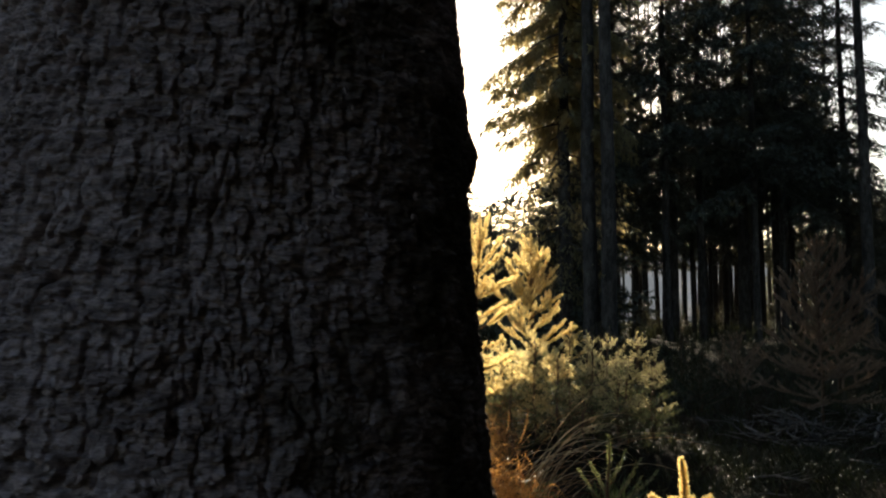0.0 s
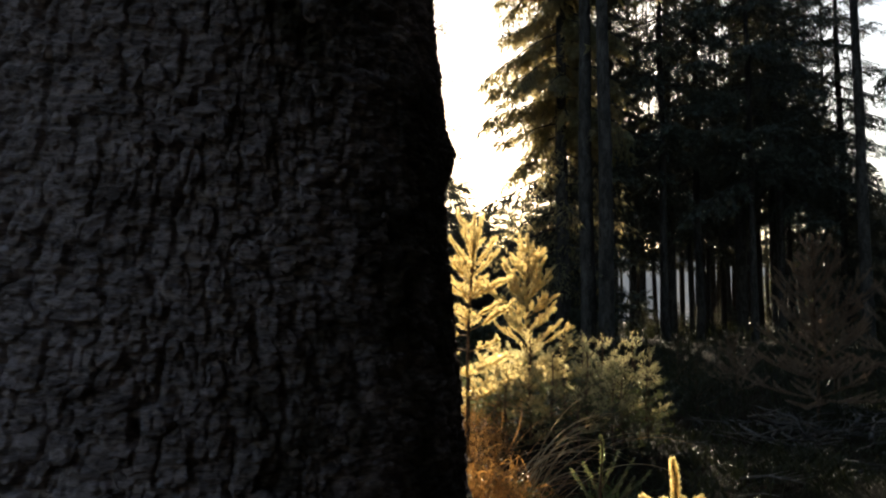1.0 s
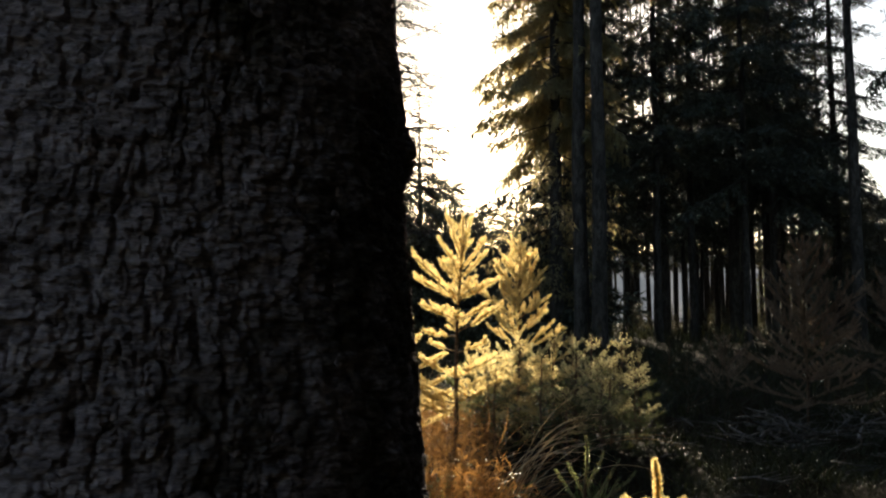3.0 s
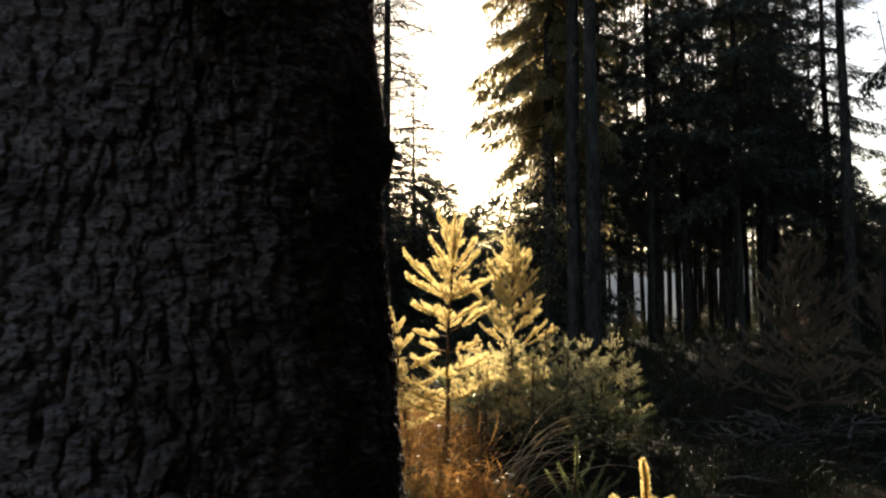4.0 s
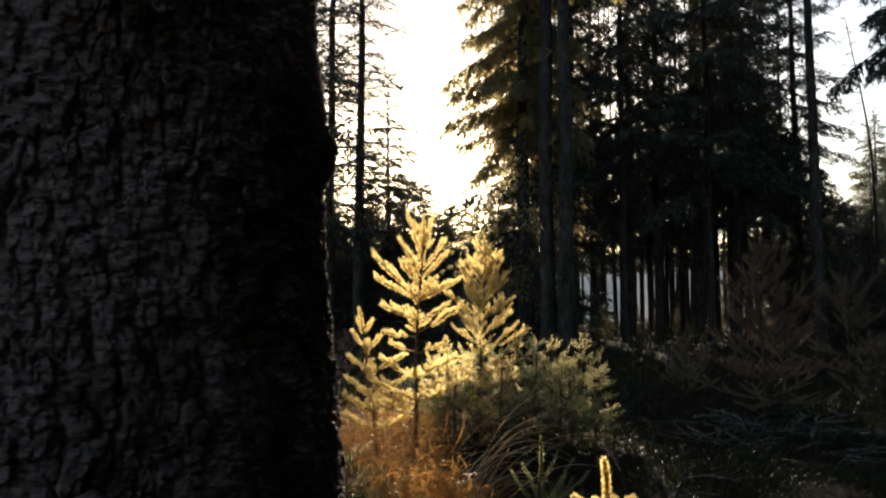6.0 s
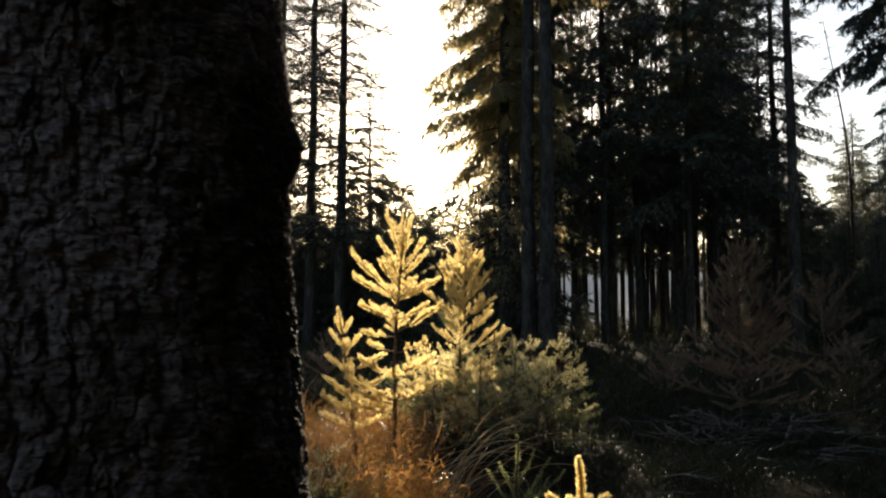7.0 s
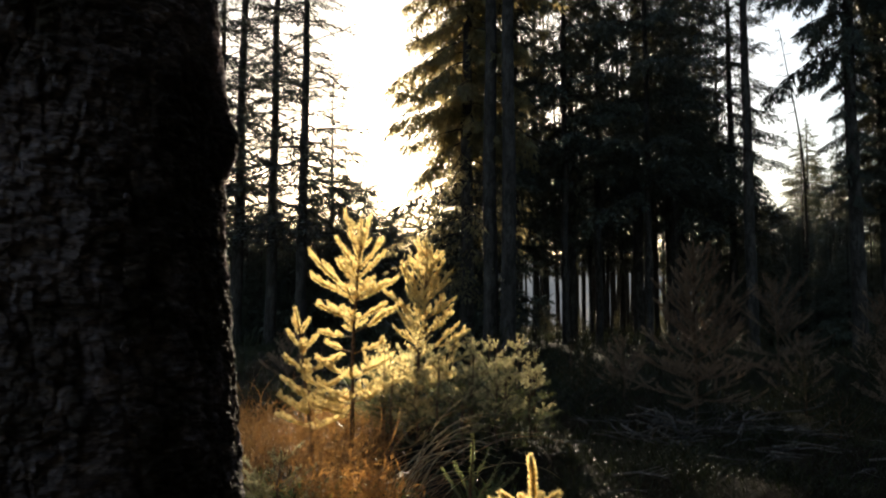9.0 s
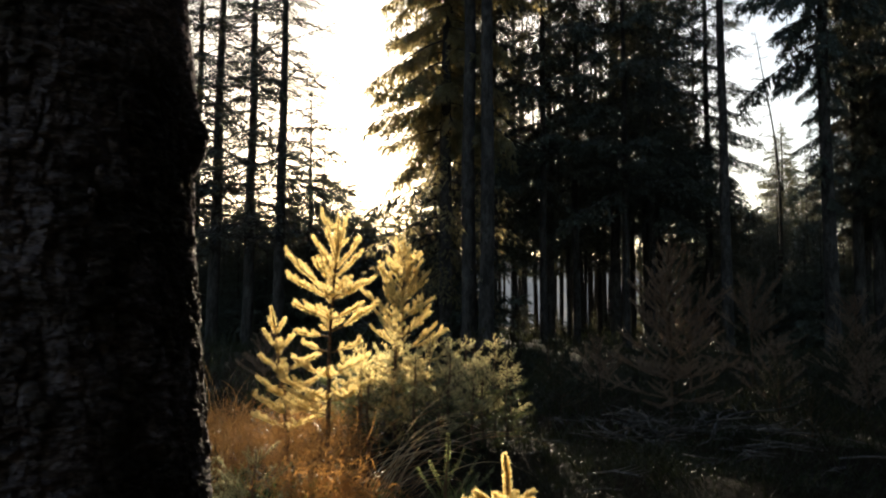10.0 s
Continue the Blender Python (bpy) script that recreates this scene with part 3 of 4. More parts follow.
BARE_TREE.plant("spruce_tree", -4.6, 16.0, BARETXT, GROUP_L, 300, 0.95)
POLE.plant("spruce_tree", -1.36, 18.2, "thin young spruce pole with short twigs", GROUP_L, 15)
POLE.plant("spruce_tree", -2.45, 17.2, "thin young spruce pole with short twigs", GROUP_L, 80, 0.8)
UNDER = "small dark spruces under the bare trees"
for k, (x, y, s) in enumerate([(-3.3, 21.2, 1.1), (-2.5, 22.0, 1.15), (-4.3, 21.4, 1.1), (-1.75, 22.4, 1.05), (-5.0, 20.6, 1.05), (0.5, 25.2, 1.22), (-0.3, 27.4, 1.25), (-1.0, 26.4, 1.2)]):
    SMALL.plant("spruce_tree", x, y, "small bushy dark spruce below taller trees", UNDER, k * 67 % 360, s)
SMALL.plant("spruce_tree", 8.4, 19.0, "cone-shaped small spruce beside a gap of sky", UNDER, 40, 1.35)
for k, (x, y, s) in enumerate([(-1.62, 17.8, 1.65), (-2.2, 18.6, 1.1), (-2.9, 18.2, 0.95), (-3.3, 19.5, 1.0), (-4.1, 19.6, 1.0), (-1.2, 25.5, 1.3), (-3.7, 18.8, 0.9), (-4.6, 18.4, 0.9), (-1.1, 21.0, 0.95), (-2.3, 20.6, 0.9), (-5.5, 19.0, 1.0), (-0.7, 24.5, 1.0), (-0.1, 23.0, 0.85), (0.5, 22.0, 0.9), (-6.5, 20, 1.1), (-0.35, 27.0, 0.95)]):
    SMALL.plant("spruce_tree", x, y, "small bushy dark spruce below taller trees", UNDER, k * 83 % 360, s)
for k, (x, y, s) in enumerate([(-1.45, 25.0, 1.12), (-0.25, 26.0, 0.95), (0.75, 24.5, 0.92), (1.6, 23.5, 0.85), (-2.6, 23.8, 0.9), (-3.9, 23.0, 0.9), (-5.2, 22.5, 0.9), (-0.8, 29.5, 1.0)]):
    BUSHY.plant("spruce_tree", x, y, "rounded bushy dark spruce at the back of the clearing", UNDER, k * 47 % 360, s)
# Three added trees that block sun leaking onto the ground at the right.
BUSHY.plant("spruce_tree", 1.3, 13.9, "rounded bushy dark spruce added at the forest's edge to block sun", UNDER, 15, 0.72)
SMALL.plant("spruce_tree", 0.92, 13.4, "small bushy dark spruce below taller trees", UNDER, 25, 0.95)
SMALL.plant("spruce_tree", 0.68, 13.6, "small bushy dark spruce below taller trees", UNDER, 75, 0.78)
for k, (x, y, s) in enumerate([(10.9, 24.5, 0.92), (12.0, 25.2, 0.98), (13.0, 26.2, 1.02), (12.0, 27.8, 1.15), (13.6, 28.5, 1.1), (14.6, 28.0, 1.0)]):
    BUSHY.plant("spruce_tree", x, y, "rounded bushy dark spruce beyond the gap", UNDER, k * 43, s)
for k, (x, y) in enumerate([(8.2, 16.0), (9.3, 16.8), (10.3, 16.2), (8.9, 18.6), (7.6, 18.2), (9.9, 18.4), (11.4, 17.6), (10.9, 19.5), (8.25, 14.3), (8.95, 14.7), (9.5, 15.4), (8.65, 15.6), (10.1, 14.9)]):
    SMALL.plant("spruce_tree", x, y, "small bushy dark spruce below taller trees", UNDER, k * 61, 0.7)
for k, (x, y) in enumerate([(-2.15, 17.2), (-3.0, 16.9), (-4.0, 17.4), (-3.5, 17.9)]):
    SMALL.plant("spruce_tree", x, y, "small bushy dark spruce below taller trees", UNDER, k * 53, 0.78)
FARG = "woodland beyond the gap"
for k, (x, y, s) in enumerate([(16.5, 33, 0.95), (18.6, 36, 0.85), (15.0, 38, 0.8), (21, 34, 1.0), (19.6, 40, 0.8), (23.5, 37, 1.0), (17.2, 42, 0.8), (25, 40, 1.1), (14.2, 31, 0.55), (13.0, 33, 0.6), (16.0, 30, 0.6), (18.2, 31, 0.7), (12.2, 36, 0.65), (20.5, 44, 0.9), (15.6, 46, 0.8), (27, 44, 1.2), (22.5, 31, 0.9), (17.0, 34.5, 0.7), (19.2, 33.5, 0.75), (20.6, 37.5, 0.85), (14.8, 34, 0.65), (16.8, 38.5, 0.8), (13.4, 30, 0.5), (15.2, 28.5, 0.5), (17.6, 29, 0.55), (19.8, 30, 0.6), (11.6, 31, 0.5), (12.0, 28, 0.5)]):
    FAR_TREE.plant("conifer_tree", x, y, "hazy olive conifer in a far clearing", FARG, k * 71 % 360, s * 0.72)
FAR_TALL.plant("conifer_tree", 15.7, 30.0, "tall thin olive conifer in a far clearing", FARG, 40, 1.12)
FAR_TALL.plant("conifer_tree", 16.6, 31.0, "tall thin olive conifer in a far clearing", FARG, 190, 0.98)
FAR_TALL.plant("conifer_tree", 17.2, 30.2, "tall thin olive conifer in a far clearing", FARG, 290, 0.9)
FAR_TALL.plant("conifer_tree", 17.9, 31.5, "tall thin olive conifer in a far clearing", FARG, 140, 1.0)
for k, (x, y, s) in enumerate([(10.3, 22.0, 0.75), (11.2, 22.6, 0.85), (12.1, 22.2, 0.8), (10.9, 25.0, 0.95), (12.4, 25.4, 1.0), (13.3, 24.2, 0.95), (13.9, 26.5, 1.05), (11.7, 27.5, 0.95)]):
    SMALL.plant("spruce_tree", x, y, "small bushy dark spruce below taller trees", UNDER, k * 57, s)


# ---- saplings ----
def needle_coat(leaf, pts, r, length=0.014, width=0.0022, per_metre=1100, lift=0.75):
    """Needles all round a shoot that runs along pts."""
    pts = np.asarray(pts, float)
    seg = np.linalg.norm(np.diff(pts, axis=0), axis=1)
    run = np.concatenate([[0], np.cumsum(seg)])
    n = max(8, int(run[-1] * per_metre))
    s = (np.arange(n) + r.uniform(0, 1, n)) / n * run[-1]
    p = np.stack([np.interp(s, run, pts[:, k]) for k in range(3)], -1)
    tan = np.gradient(pts, axis=0)
    d = unit(np.stack([np.interp(s, run, tan[:, k]) for k in range(3)], -1))
    out = perp(d, r)
    f = s / run[-1]
    ahead = lift * r.uniform(0.6, 1.3, n) * (1 + 1.3 * np.clip((f - 0.85) / 0.15, 0, 1))
    way = unit(d * ahead[:, None] + out)
    leaf.kites(p, way, perp(way, r), length * r.uniform(0.75, 1.12, n) * (0.72 + 0.28 * np.sin(np.clip(f, 0.06, 0.9) * math.pi) ** 0.5), width, 0.45)


def side_branch(az, elev, ln, r, curl=0.25, shoots=5, coat=0.014, naked=0.15, thick=0.003, density=1100, fan=0.8, width=0.0022):
    """A branch with its side shoots: wood and needles, from the origin."""
    wood, leaf = Geo(), Geo()
    s = np.linspace(0, 1, 8)
    out = np.array([math.cos(az), math.sin(az), 0])
    z = np.array([0, 0, 1.0])
    line = out * (s * ln * math.cos(elev))[:, None] + z * (ln * (math.sin(elev) * s + curl * s ** 2.2 * 0.6))[:, None]
    line = line + r.normal(0, 0.006 * ln * 4, (8, 3)) * s[:, None] * 0.5
    wood.tube(line, thick * (1 - 0.75 * s), 5)
    k0 = int(naked * 7)
    needle_coat(leaf, line[k0:], r, coat, width, density)
    tan = unit(np.gradient(line, axis=0))
    side = unit(np.cross(tan, z))
    for i in range(shoots):
        f = 0.30 + 0.62 * (i + r.uniform(0, 0.8)) / max(1, shoots)
        p = np.array([np.interp(f, s, line[:, c]) for c in range(3)])
        t = np.array([np.interp(f, s, tan[:, c]) for c in range(3)])
        w = np.array([np.interp(f, s, side[:, c]) for c in range(3)]) * (1 if i % 2 else -1)
        sl = ln * (0.46 - 0.2 * f) * r.uniform(0.65, 1.25)
        d = unit(t * (1.15 - fan * 0.35) + w * fan + z * r.uniform(0.0, 0.35))
        q = np.linspace(0, 1, 4)[:, None]
        sp = p + d * sl * q + z * sl * 0.12 * q ** 2
        wood.tube(sp, [thick * 0.42, thick * 0.34, thick * 0.26, thick * 0.15], 4)
        needle_coat(leaf, sp, r, coat * 0.95, width, density)
    return wood, leaf


def sapling(name, x, y, z, H, whorls, seed, mat, label, group, coat=0.014, leader_coat=None, bend=(0, 0), thick=0.008, density=1100, low_mat=None, low_below=0.0, curl=0.25, bare=0.0, width=0.0022, limbs=(), fan=0.8, extra=0):
    """whorls: (height, number, length, rise in degrees, side shoots); limbs, one by one: (height, turn and rise in degrees, length, side shoots, bare share); extra: side shoots more on each limb."""
    r = np.random.default_rng(seed)
    ob = thing(name, x, y, z, label, "sapling", group)
    t = np.linspace(0, 1, 12)

    def axis(h):
        f = np.clip(np.asarray(h) / H, 0, 1)
        return np.stack([bend[0] * f ** 1.6 + 0.004 * np.sin(9 * f), bend[1] * f ** 1.6 + 0.004 * np.cos(7 * f), np.asarray(h, float)], -1)
    stem = Geo()
    stem.tube(axis(t * H - 0.03 * (1 - t)), thick * (1 - 0.8 * t) + 0.0012, 8)
    st = part("stem", stem, M_TWIG, ob)
    top = (whorls or limbs)[0][0]
    leader = Geo()
    needle_coat(leader, axis(np.linspace(top + 0.01, H, 8)), r, leader_coat or coat, per_metre=density * 1.2)
    part("needles", leader, mat, st)
    limbs = list(limbs)
    for h, n, ln, rise, shoots in whorls:
        a0 = r.uniform(0, 360)
        for k in range(n):
            limbs.append((h + r.normal(0, 0.012), a0 + k * 360 / n + r.normal(0, 13), rise + r.normal(0, 7), ln * r.uniform(0.72, 1.15), shoots, 0.15 + bare))
    for i, (h, az, rise, ln, shoots, naked) in enumerate(limbs):
        wood, leaf = side_branch(radians(az), radians(rise), ln, r, curl, shoots + extra, coat, naked, max(0.0018, thick * 0.4), density, fan, width)
        br = part("branch", wood, M_SHOOT if mat is M_GOLD else M_TWIG, ob)
        br.matrix_basis = Matrix.Translation(axis(h))
        # Most lower limbs take low_mat, which carries the shrub's painted-in shade.
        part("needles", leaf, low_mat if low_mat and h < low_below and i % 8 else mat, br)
    return ob


SAPS = "sunlit golden saplings"
GZ = -0.05
sapling("spruce_sapling", -0.125, 2.86, GZ, 0.93, [], 41, M_GOLD, "backlit young spruce with golden needles and a dark stem", SAPS, 0.0145, 0.0145, bend=(0.03, -0.05), density=2200, curl=0.28, width=0.0018, fan=0.95, thick=0.008, extra=2,
        limbs=[(0.765, 195, 70, 0.165, 0, 0.12), (0.77, 15, 74, 0.145, 0, 0.12), (0.76, 100, 66, 0.13, 1, 0.1), (0.75, 285, 58, 0.12, 1, 0.1),
               (0.735, 172, 46, 0.12, 1, 0.1), (0.73, 350, 46, 0.13, 1, 0.1), (0.70, 12, 38, 0.125, 2, 0.1), (0.69, 250, 40, 0.12, 2, 0.1), (0.68, 120, 42, 0.12, 2, 0.1), (0.67, 200, 44, 0.11, 1, 0.1),
               (0.635, 177, 34, 0.20, 5, 0.15), (0.625, 196, 16, 0.17, 5, 0.2), (0.63, 5, 16, 0.15, 4, 0.2), (0.62, 75, 24, 0.15, 4, 0.25), (0.615, 318, 18, 0.13, 3, 0.15), (0.60, 255, 24, 0.12, 3, 0.15),
               (0.55, 186, 12, 0.14, 4, 0.3), (0.545, 355, 20, 0.12, 3, 0.25), (0.54, 262, 14, 0.11, 2, 0.25), (0.54, 130, 16, 0.13, 3, 0.3),
               (0.50, 2, 24, 0.18, 5, 0.4), (0.495, 95, 12, 0.16, 3, 0.45), (0.485, 203, 0, 0.13, 2, 0.55),
               (0.43, 178, 10, 0.10, 2, 0.45), (0.425, 28, 10, 0.13, 3, 0.5),
               (0.35, 352, 14, 0.15, 4, 0.3), (0.34, 176, 18, 0.14, 4, 0.3), (0.33, 268, 10, 0.12, 3, 0.3), (0.33, 60, 14, 0.15, 4, 0.3),
               (0.27, 8, 10, 0.17, 5, 0.15), (0.265, 172, 12, 0.19, 5, 0.15), (0.26, 66, 8, 0.17, 4, 0.2), (0.255, 252, 8, 0.14, 4, 0.15), (0.25, 310, 10, 0.16, 4, 0.15), (0.24, 215, 10, 0.16, 4, 0.15),
               (0.20, 192, 10, 0.17, 4, 0.15), (0.19, 120, 8, 0.15, 3, 0.15)])
sapling("spruce_sapling", 0.22, 5.95, 0.0, 1.13,
        [(0.98, 4, 0.10, 60, 1), (0.90, 4, 0.19, 48, 2), (0.81, 5, 0.23, 46, 3), (0.71, 5, 0.27, 44, 4), (0.61, 5, 0.29, 44, 5), (0.50, 5, 0.31, 40, 5), (0.39, 5, 0.32, 34, 5), (0.27, 5, 0.33, 26, 5)],
        42, M_GOLD, "dense backlit young spruce with tawny golden needles", SAPS, 0.020, density=1900, curl=0.3, width=0.0027, bare=0.2, thick=0.013)
sapling("spruce_sapling", -0.275, 2.95, GZ, 0.59, [], 43, M_GOLD, "small backlit spruce sapling with golden needles in dry grass", SAPS, 0.0145, bend=(-0.07, -0.03), density=2200, curl=0.28, width=0.0018, fan=0.95, extra=2,
        limbs=[(0.49, 190, 62, 0.06, 0, 0.1), (0.49, 15, 58, 0.06, 0, 0.1), (0.44, 178, 44, 0.075, 1, 0.1), (0.43, 350, 38, 0.075, 1, 0.1), (0.42, 272, 40, 0.065, 1, 0.1), (0.41, 80, 40, 0.07, 1, 0.1),
               (0.36, 186, 28, 0.085, 2, 0.15), (0.35, 0, 16, 0.15, 4, 0.3), (0.34, 92, 24, 0.09, 2, 0.2), (0.33, 280, 24, 0.08, 2, 0.15), (0.28, 180, 20, 0.09, 3, 0.15), (0.27, 12, 14, 0.13, 4, 0.2), (0.26, 250, 16, 0.09, 3, 0.2),
               (0.21, 174, 18, 0.12, 4, 0.1), (0.21, 328, 14, 0.15, 4, 0.15), (0.20, 250, 14, 0.12, 4, 0.1), (0.20, 92, 14, 0.13, 4, 0.15), (0.19, 30, 14, 0.14, 4, 0.15),
               (0.15, 185, 12, 0.13, 4, 0.1), (0.145, 10, 12, 0.13, 3, 0.15), (0.14, 300, 10, 0.12, 3, 0.1)])
sapling("spruce_sapling", 0.325, 1.46, -0.07, 0.308,
        [(0.195, 7, 0.075, 14, 2), (0.15, 5, 0.10, 16, 3), (0.09, 4, 0.11, 15, 3)],
        44, M_GOLD, "tiny spruce seedling with a bright yellow upright tip", SAPS, 0.012, 0.0130, (-0.018, -0.045), 0.0035, 7000)

SHRUBS = "green young spruces round the golden saplings"
# Back row, added mainly to cast shade on the shrubs in front.
for k, (x, y, h, w) in enumerate([(-0.04, 3.66, 0.34, 0.18), (0.08, 3.60, 0.36, 0.18), (0.20, 3.70, 0.38, 0.18), (0.40, 3.72, 0.30, 0.17)]):
    sapling("spruce_shrub", x, y, -0.04, h,
            [(h * 0.85, 5, w * 0.5, 56, 2), (h * 0.66, 6, w * 0.8, 44, 4), (h * 0.48, 6, w, 34, 5), (h * 0.30, 6, w * 1.1, 24, 5), (h * 0.12, 6, w * 1.2, 14, 5)],
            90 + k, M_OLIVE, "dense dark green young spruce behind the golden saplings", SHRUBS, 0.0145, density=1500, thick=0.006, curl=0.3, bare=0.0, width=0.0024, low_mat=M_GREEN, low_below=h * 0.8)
for k, (x, y, h, w) in enumerate([(0.02, 3.04, 0.38, 0.16), (0.12, 3.20, 0.47, 0.17), (0.20, 3.04, 0.41, 0.17), (0.27, 3.30, 0.50, 0.17), (0.34, 3.10, 0.44, 0.17), (0.42, 3.26, 0.48, 0.15), (0.47, 3.08, 0.40, 0.15), (0.54, 3.24, 0.49, 0.13),
                                  (0.57, 3.10, 0.36, 0.11), (0.13, 3.44, 0.49, 0.16), (0.36, 3.46, 0.49, 0.16), (-0.02, 3.36, 0.45, 0.16), (0.29, 2.96, 0.29, 0.15), (0.42, 2.98, 0.32, 0.15), (0.62, 3.30, 0.43, 0.10)]):
    # Lit tips over shaded lower limbs, all by colour; gold on the left.
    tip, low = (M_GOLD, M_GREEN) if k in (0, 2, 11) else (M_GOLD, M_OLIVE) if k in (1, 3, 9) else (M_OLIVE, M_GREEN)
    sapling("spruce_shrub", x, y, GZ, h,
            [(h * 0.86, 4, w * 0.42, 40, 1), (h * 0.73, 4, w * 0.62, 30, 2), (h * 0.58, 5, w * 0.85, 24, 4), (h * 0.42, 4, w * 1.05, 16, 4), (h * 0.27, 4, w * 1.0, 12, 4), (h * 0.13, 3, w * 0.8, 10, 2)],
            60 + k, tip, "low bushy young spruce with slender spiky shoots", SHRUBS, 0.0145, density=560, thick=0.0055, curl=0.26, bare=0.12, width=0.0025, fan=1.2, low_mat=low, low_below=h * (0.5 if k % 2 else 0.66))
for x, y, h, seed in ((-0.265, 2.12, 0.21, 76), (-0.36, 1.98, 0.13, 77), (-0.47, 2.3, 0.2, 78)):
    sapling("spruce_sapling", x, y, -0.07, h, [(h * 0.72, 4, h * 0.36, 40, 0), (h * 0.5, 5, h * 0.55, 30, 2), (h * 0.3, 5, h * 0.7, 18, 3), (h * 0.12, 5, h * 0.75, 8, 3)],
            seed, M_OLIVE, "tiny green spruce seedling in dry grass", SHRUBS, 0.0085, density=1300, thick=0.004, curl=0.25, width=0.0015)
sapling("spruce_sapling", 0.235, 1.87, -0.07, 0.285, [], 75, M_SEEDLING, "small dark green spruce seedling with slender upright shoots", SHRUBS, 0.0090, density=1800, thick=0.005, curl=0.12, width=0.0015,
        limbs=[(0.155, 5, 62, 0.10, 0, 0.1), (0.15, 185, 60, 0.08, 0, 0.1), (0.11, 15, 52, 0.14, 0, 0.1), (0.10, 350, 40, 0.15, 1, 0.1), (0.10, 178, 54, 0.12, 0, 0.1), (0.08, 270, 56, 0.09, 0, 0.1), (0.07, 95, 52, 0.10, 0, 0.1),
               (0.05, 195, 46, 0.10, 1, 0.1), (0.045, 30, 36, 0.13, 1, 0.1), (0.035, 300, 34, 0.10, 1, 0.1), (0.03, 160, 30, 0.09, 1, 0.1)])

BROWNS = "rusty dying saplings in the shade"
sapling("spruce_sapling", 1.645, 4.2, -0.03, 0.97,
        [(0.84, 4, 0.12, 62, 2), (0.75, 5, 0.19, 55, 3), (0.65, 5, 0.24, 50, 4), (0.54, 6, 0.30, 44, 5), (0.43, 6, 0.33, 36, 6), (0.32, 6, 0.36, 26, 6), (0.21, 6, 0.38, 14, 6), (0.11, 5, 0.34, 6, 5)],
        81, M_BROWN, "dull rusty-brown spruce sapling standing in shade", BROWNS, 0.015, density=1500)
sapling("spruce_sapling", 3.05, 6.2, 0.0, 0.85,
        [(0.68, 5, 0.22, 52, 4), (0.54, 6, 0.32, 42, 6), (0.40, 6, 0.38, 30, 7), (0.25, 6, 0.42, 15, 7), (0.12, 5, 0.4, 5, 5)],
        82, M_BROWN, "broad rusty-brown spruce sapling standing in shade", BROWNS, 0.02, density=650)
sapling("spruce_sapling", 3.75, 5.9, 0.0, 0.72,
        [(0.55, 5, 0.2, 55, 4), (0.42, 5, 0.28, 42, 5), (0.28, 6, 0.32, 25, 6), (0.14, 5, 0.34, 10, 5)],
        83, M_BROWN, "small rusty-brown spruce sapling standing in shade", BROWNS, 0.018, density=650)
sapling("spruce_sapling", 2.3, 5.6, 0.0, 0.5,
        [(0.36, 5, 0.2, 50, 4), (0.24, 5, 0.28, 35, 5), (0.12, 5, 0.3, 15, 5)],
        84, M_BROWN, "small rusty-brown spruce sapling standing in shade", BROWNS, 0.018, density=650)


HEATH = "low brown shrubs over the clearing"
for k, (x, y, h) in enumerate([(2.6, 4.9, 0.42), (2.2, 4.1, 0.34), (1.15, 4.7, 0.36), (3.3, 5.2, 0.45), (2.95, 4.5, 0.36), (0.95, 5.6, 0.34), (1.4, 6.3, 0.42), (2.0, 7.0, 0.46), (4.4, 7.0, 0.5), (3.6, 8.0, 0.5), (0.95, 7.6, 0.45), (2.8, 7.6, 0.46), (-0.9, 6.6, 0.4), (-1.25, 5.1, 0.4), (-0.75, 7.9, 0.45), (4.0, 6.2, 0.5), (1.55, 5.3, 0.4), (2.05, 3.5, 0.24), (2.4, 3.2, 0.22), (5.2, 8.2, 0.5)]):
    sapling("brown_shrub", x, y, float(height(x, y)) - 0.01, h,
            [(h * 0.75, 3, h * 0.32, 64, 2), (h * 0.5, 4, h * 0.5, 48, 3), (h * 0.28, 5, h * 0.62, 34, 3), (h * 0.1, 5, h * 0.7, 18, 3)],
            120 + k, M_HEATH if k % 4 else M_BROWN, "low dull brown shrub standing in the shade", HEATH, 0.022, density=420, thick=0.006, curl=0.3, width=0.004)


# ---- grass, litter ----
def blade_strip(geo, p, az, ln, lean, width, r, segs=6, droop=1.0):
    s = np.linspace(0, 1, segs)
    ang = lean + droop * s ** 1.4
    step = ln / (segs - 1)
    hx = np.concatenate([[0], np.cumsum(np.sin(ang[:-1]) * step)])
    hz = np.concatenate([[0], np.cumsum(np.cos(ang[:-1]) * step)])
    o = np.array([math.cos(az), math.sin(az), 0])
    line = np.asarray(p) + o * hx[:, None] + np.array([0, 0, 1.0]) * hz[:, None]
    side = np.array([-math.sin(az), math.cos(az), 0]) * 0.8 + np.array([0, 0, 0.5])
    w = width * (1 - s ** 2 * 0.9)
    v = np.concatenate([line - side * w[:, None] / 2, line + side * w[:, None] / 2])
    i = np.arange(segs - 1)
    geo.add(v, np.stack([i, i + 1, segs + i + 1, segs + i], -1))


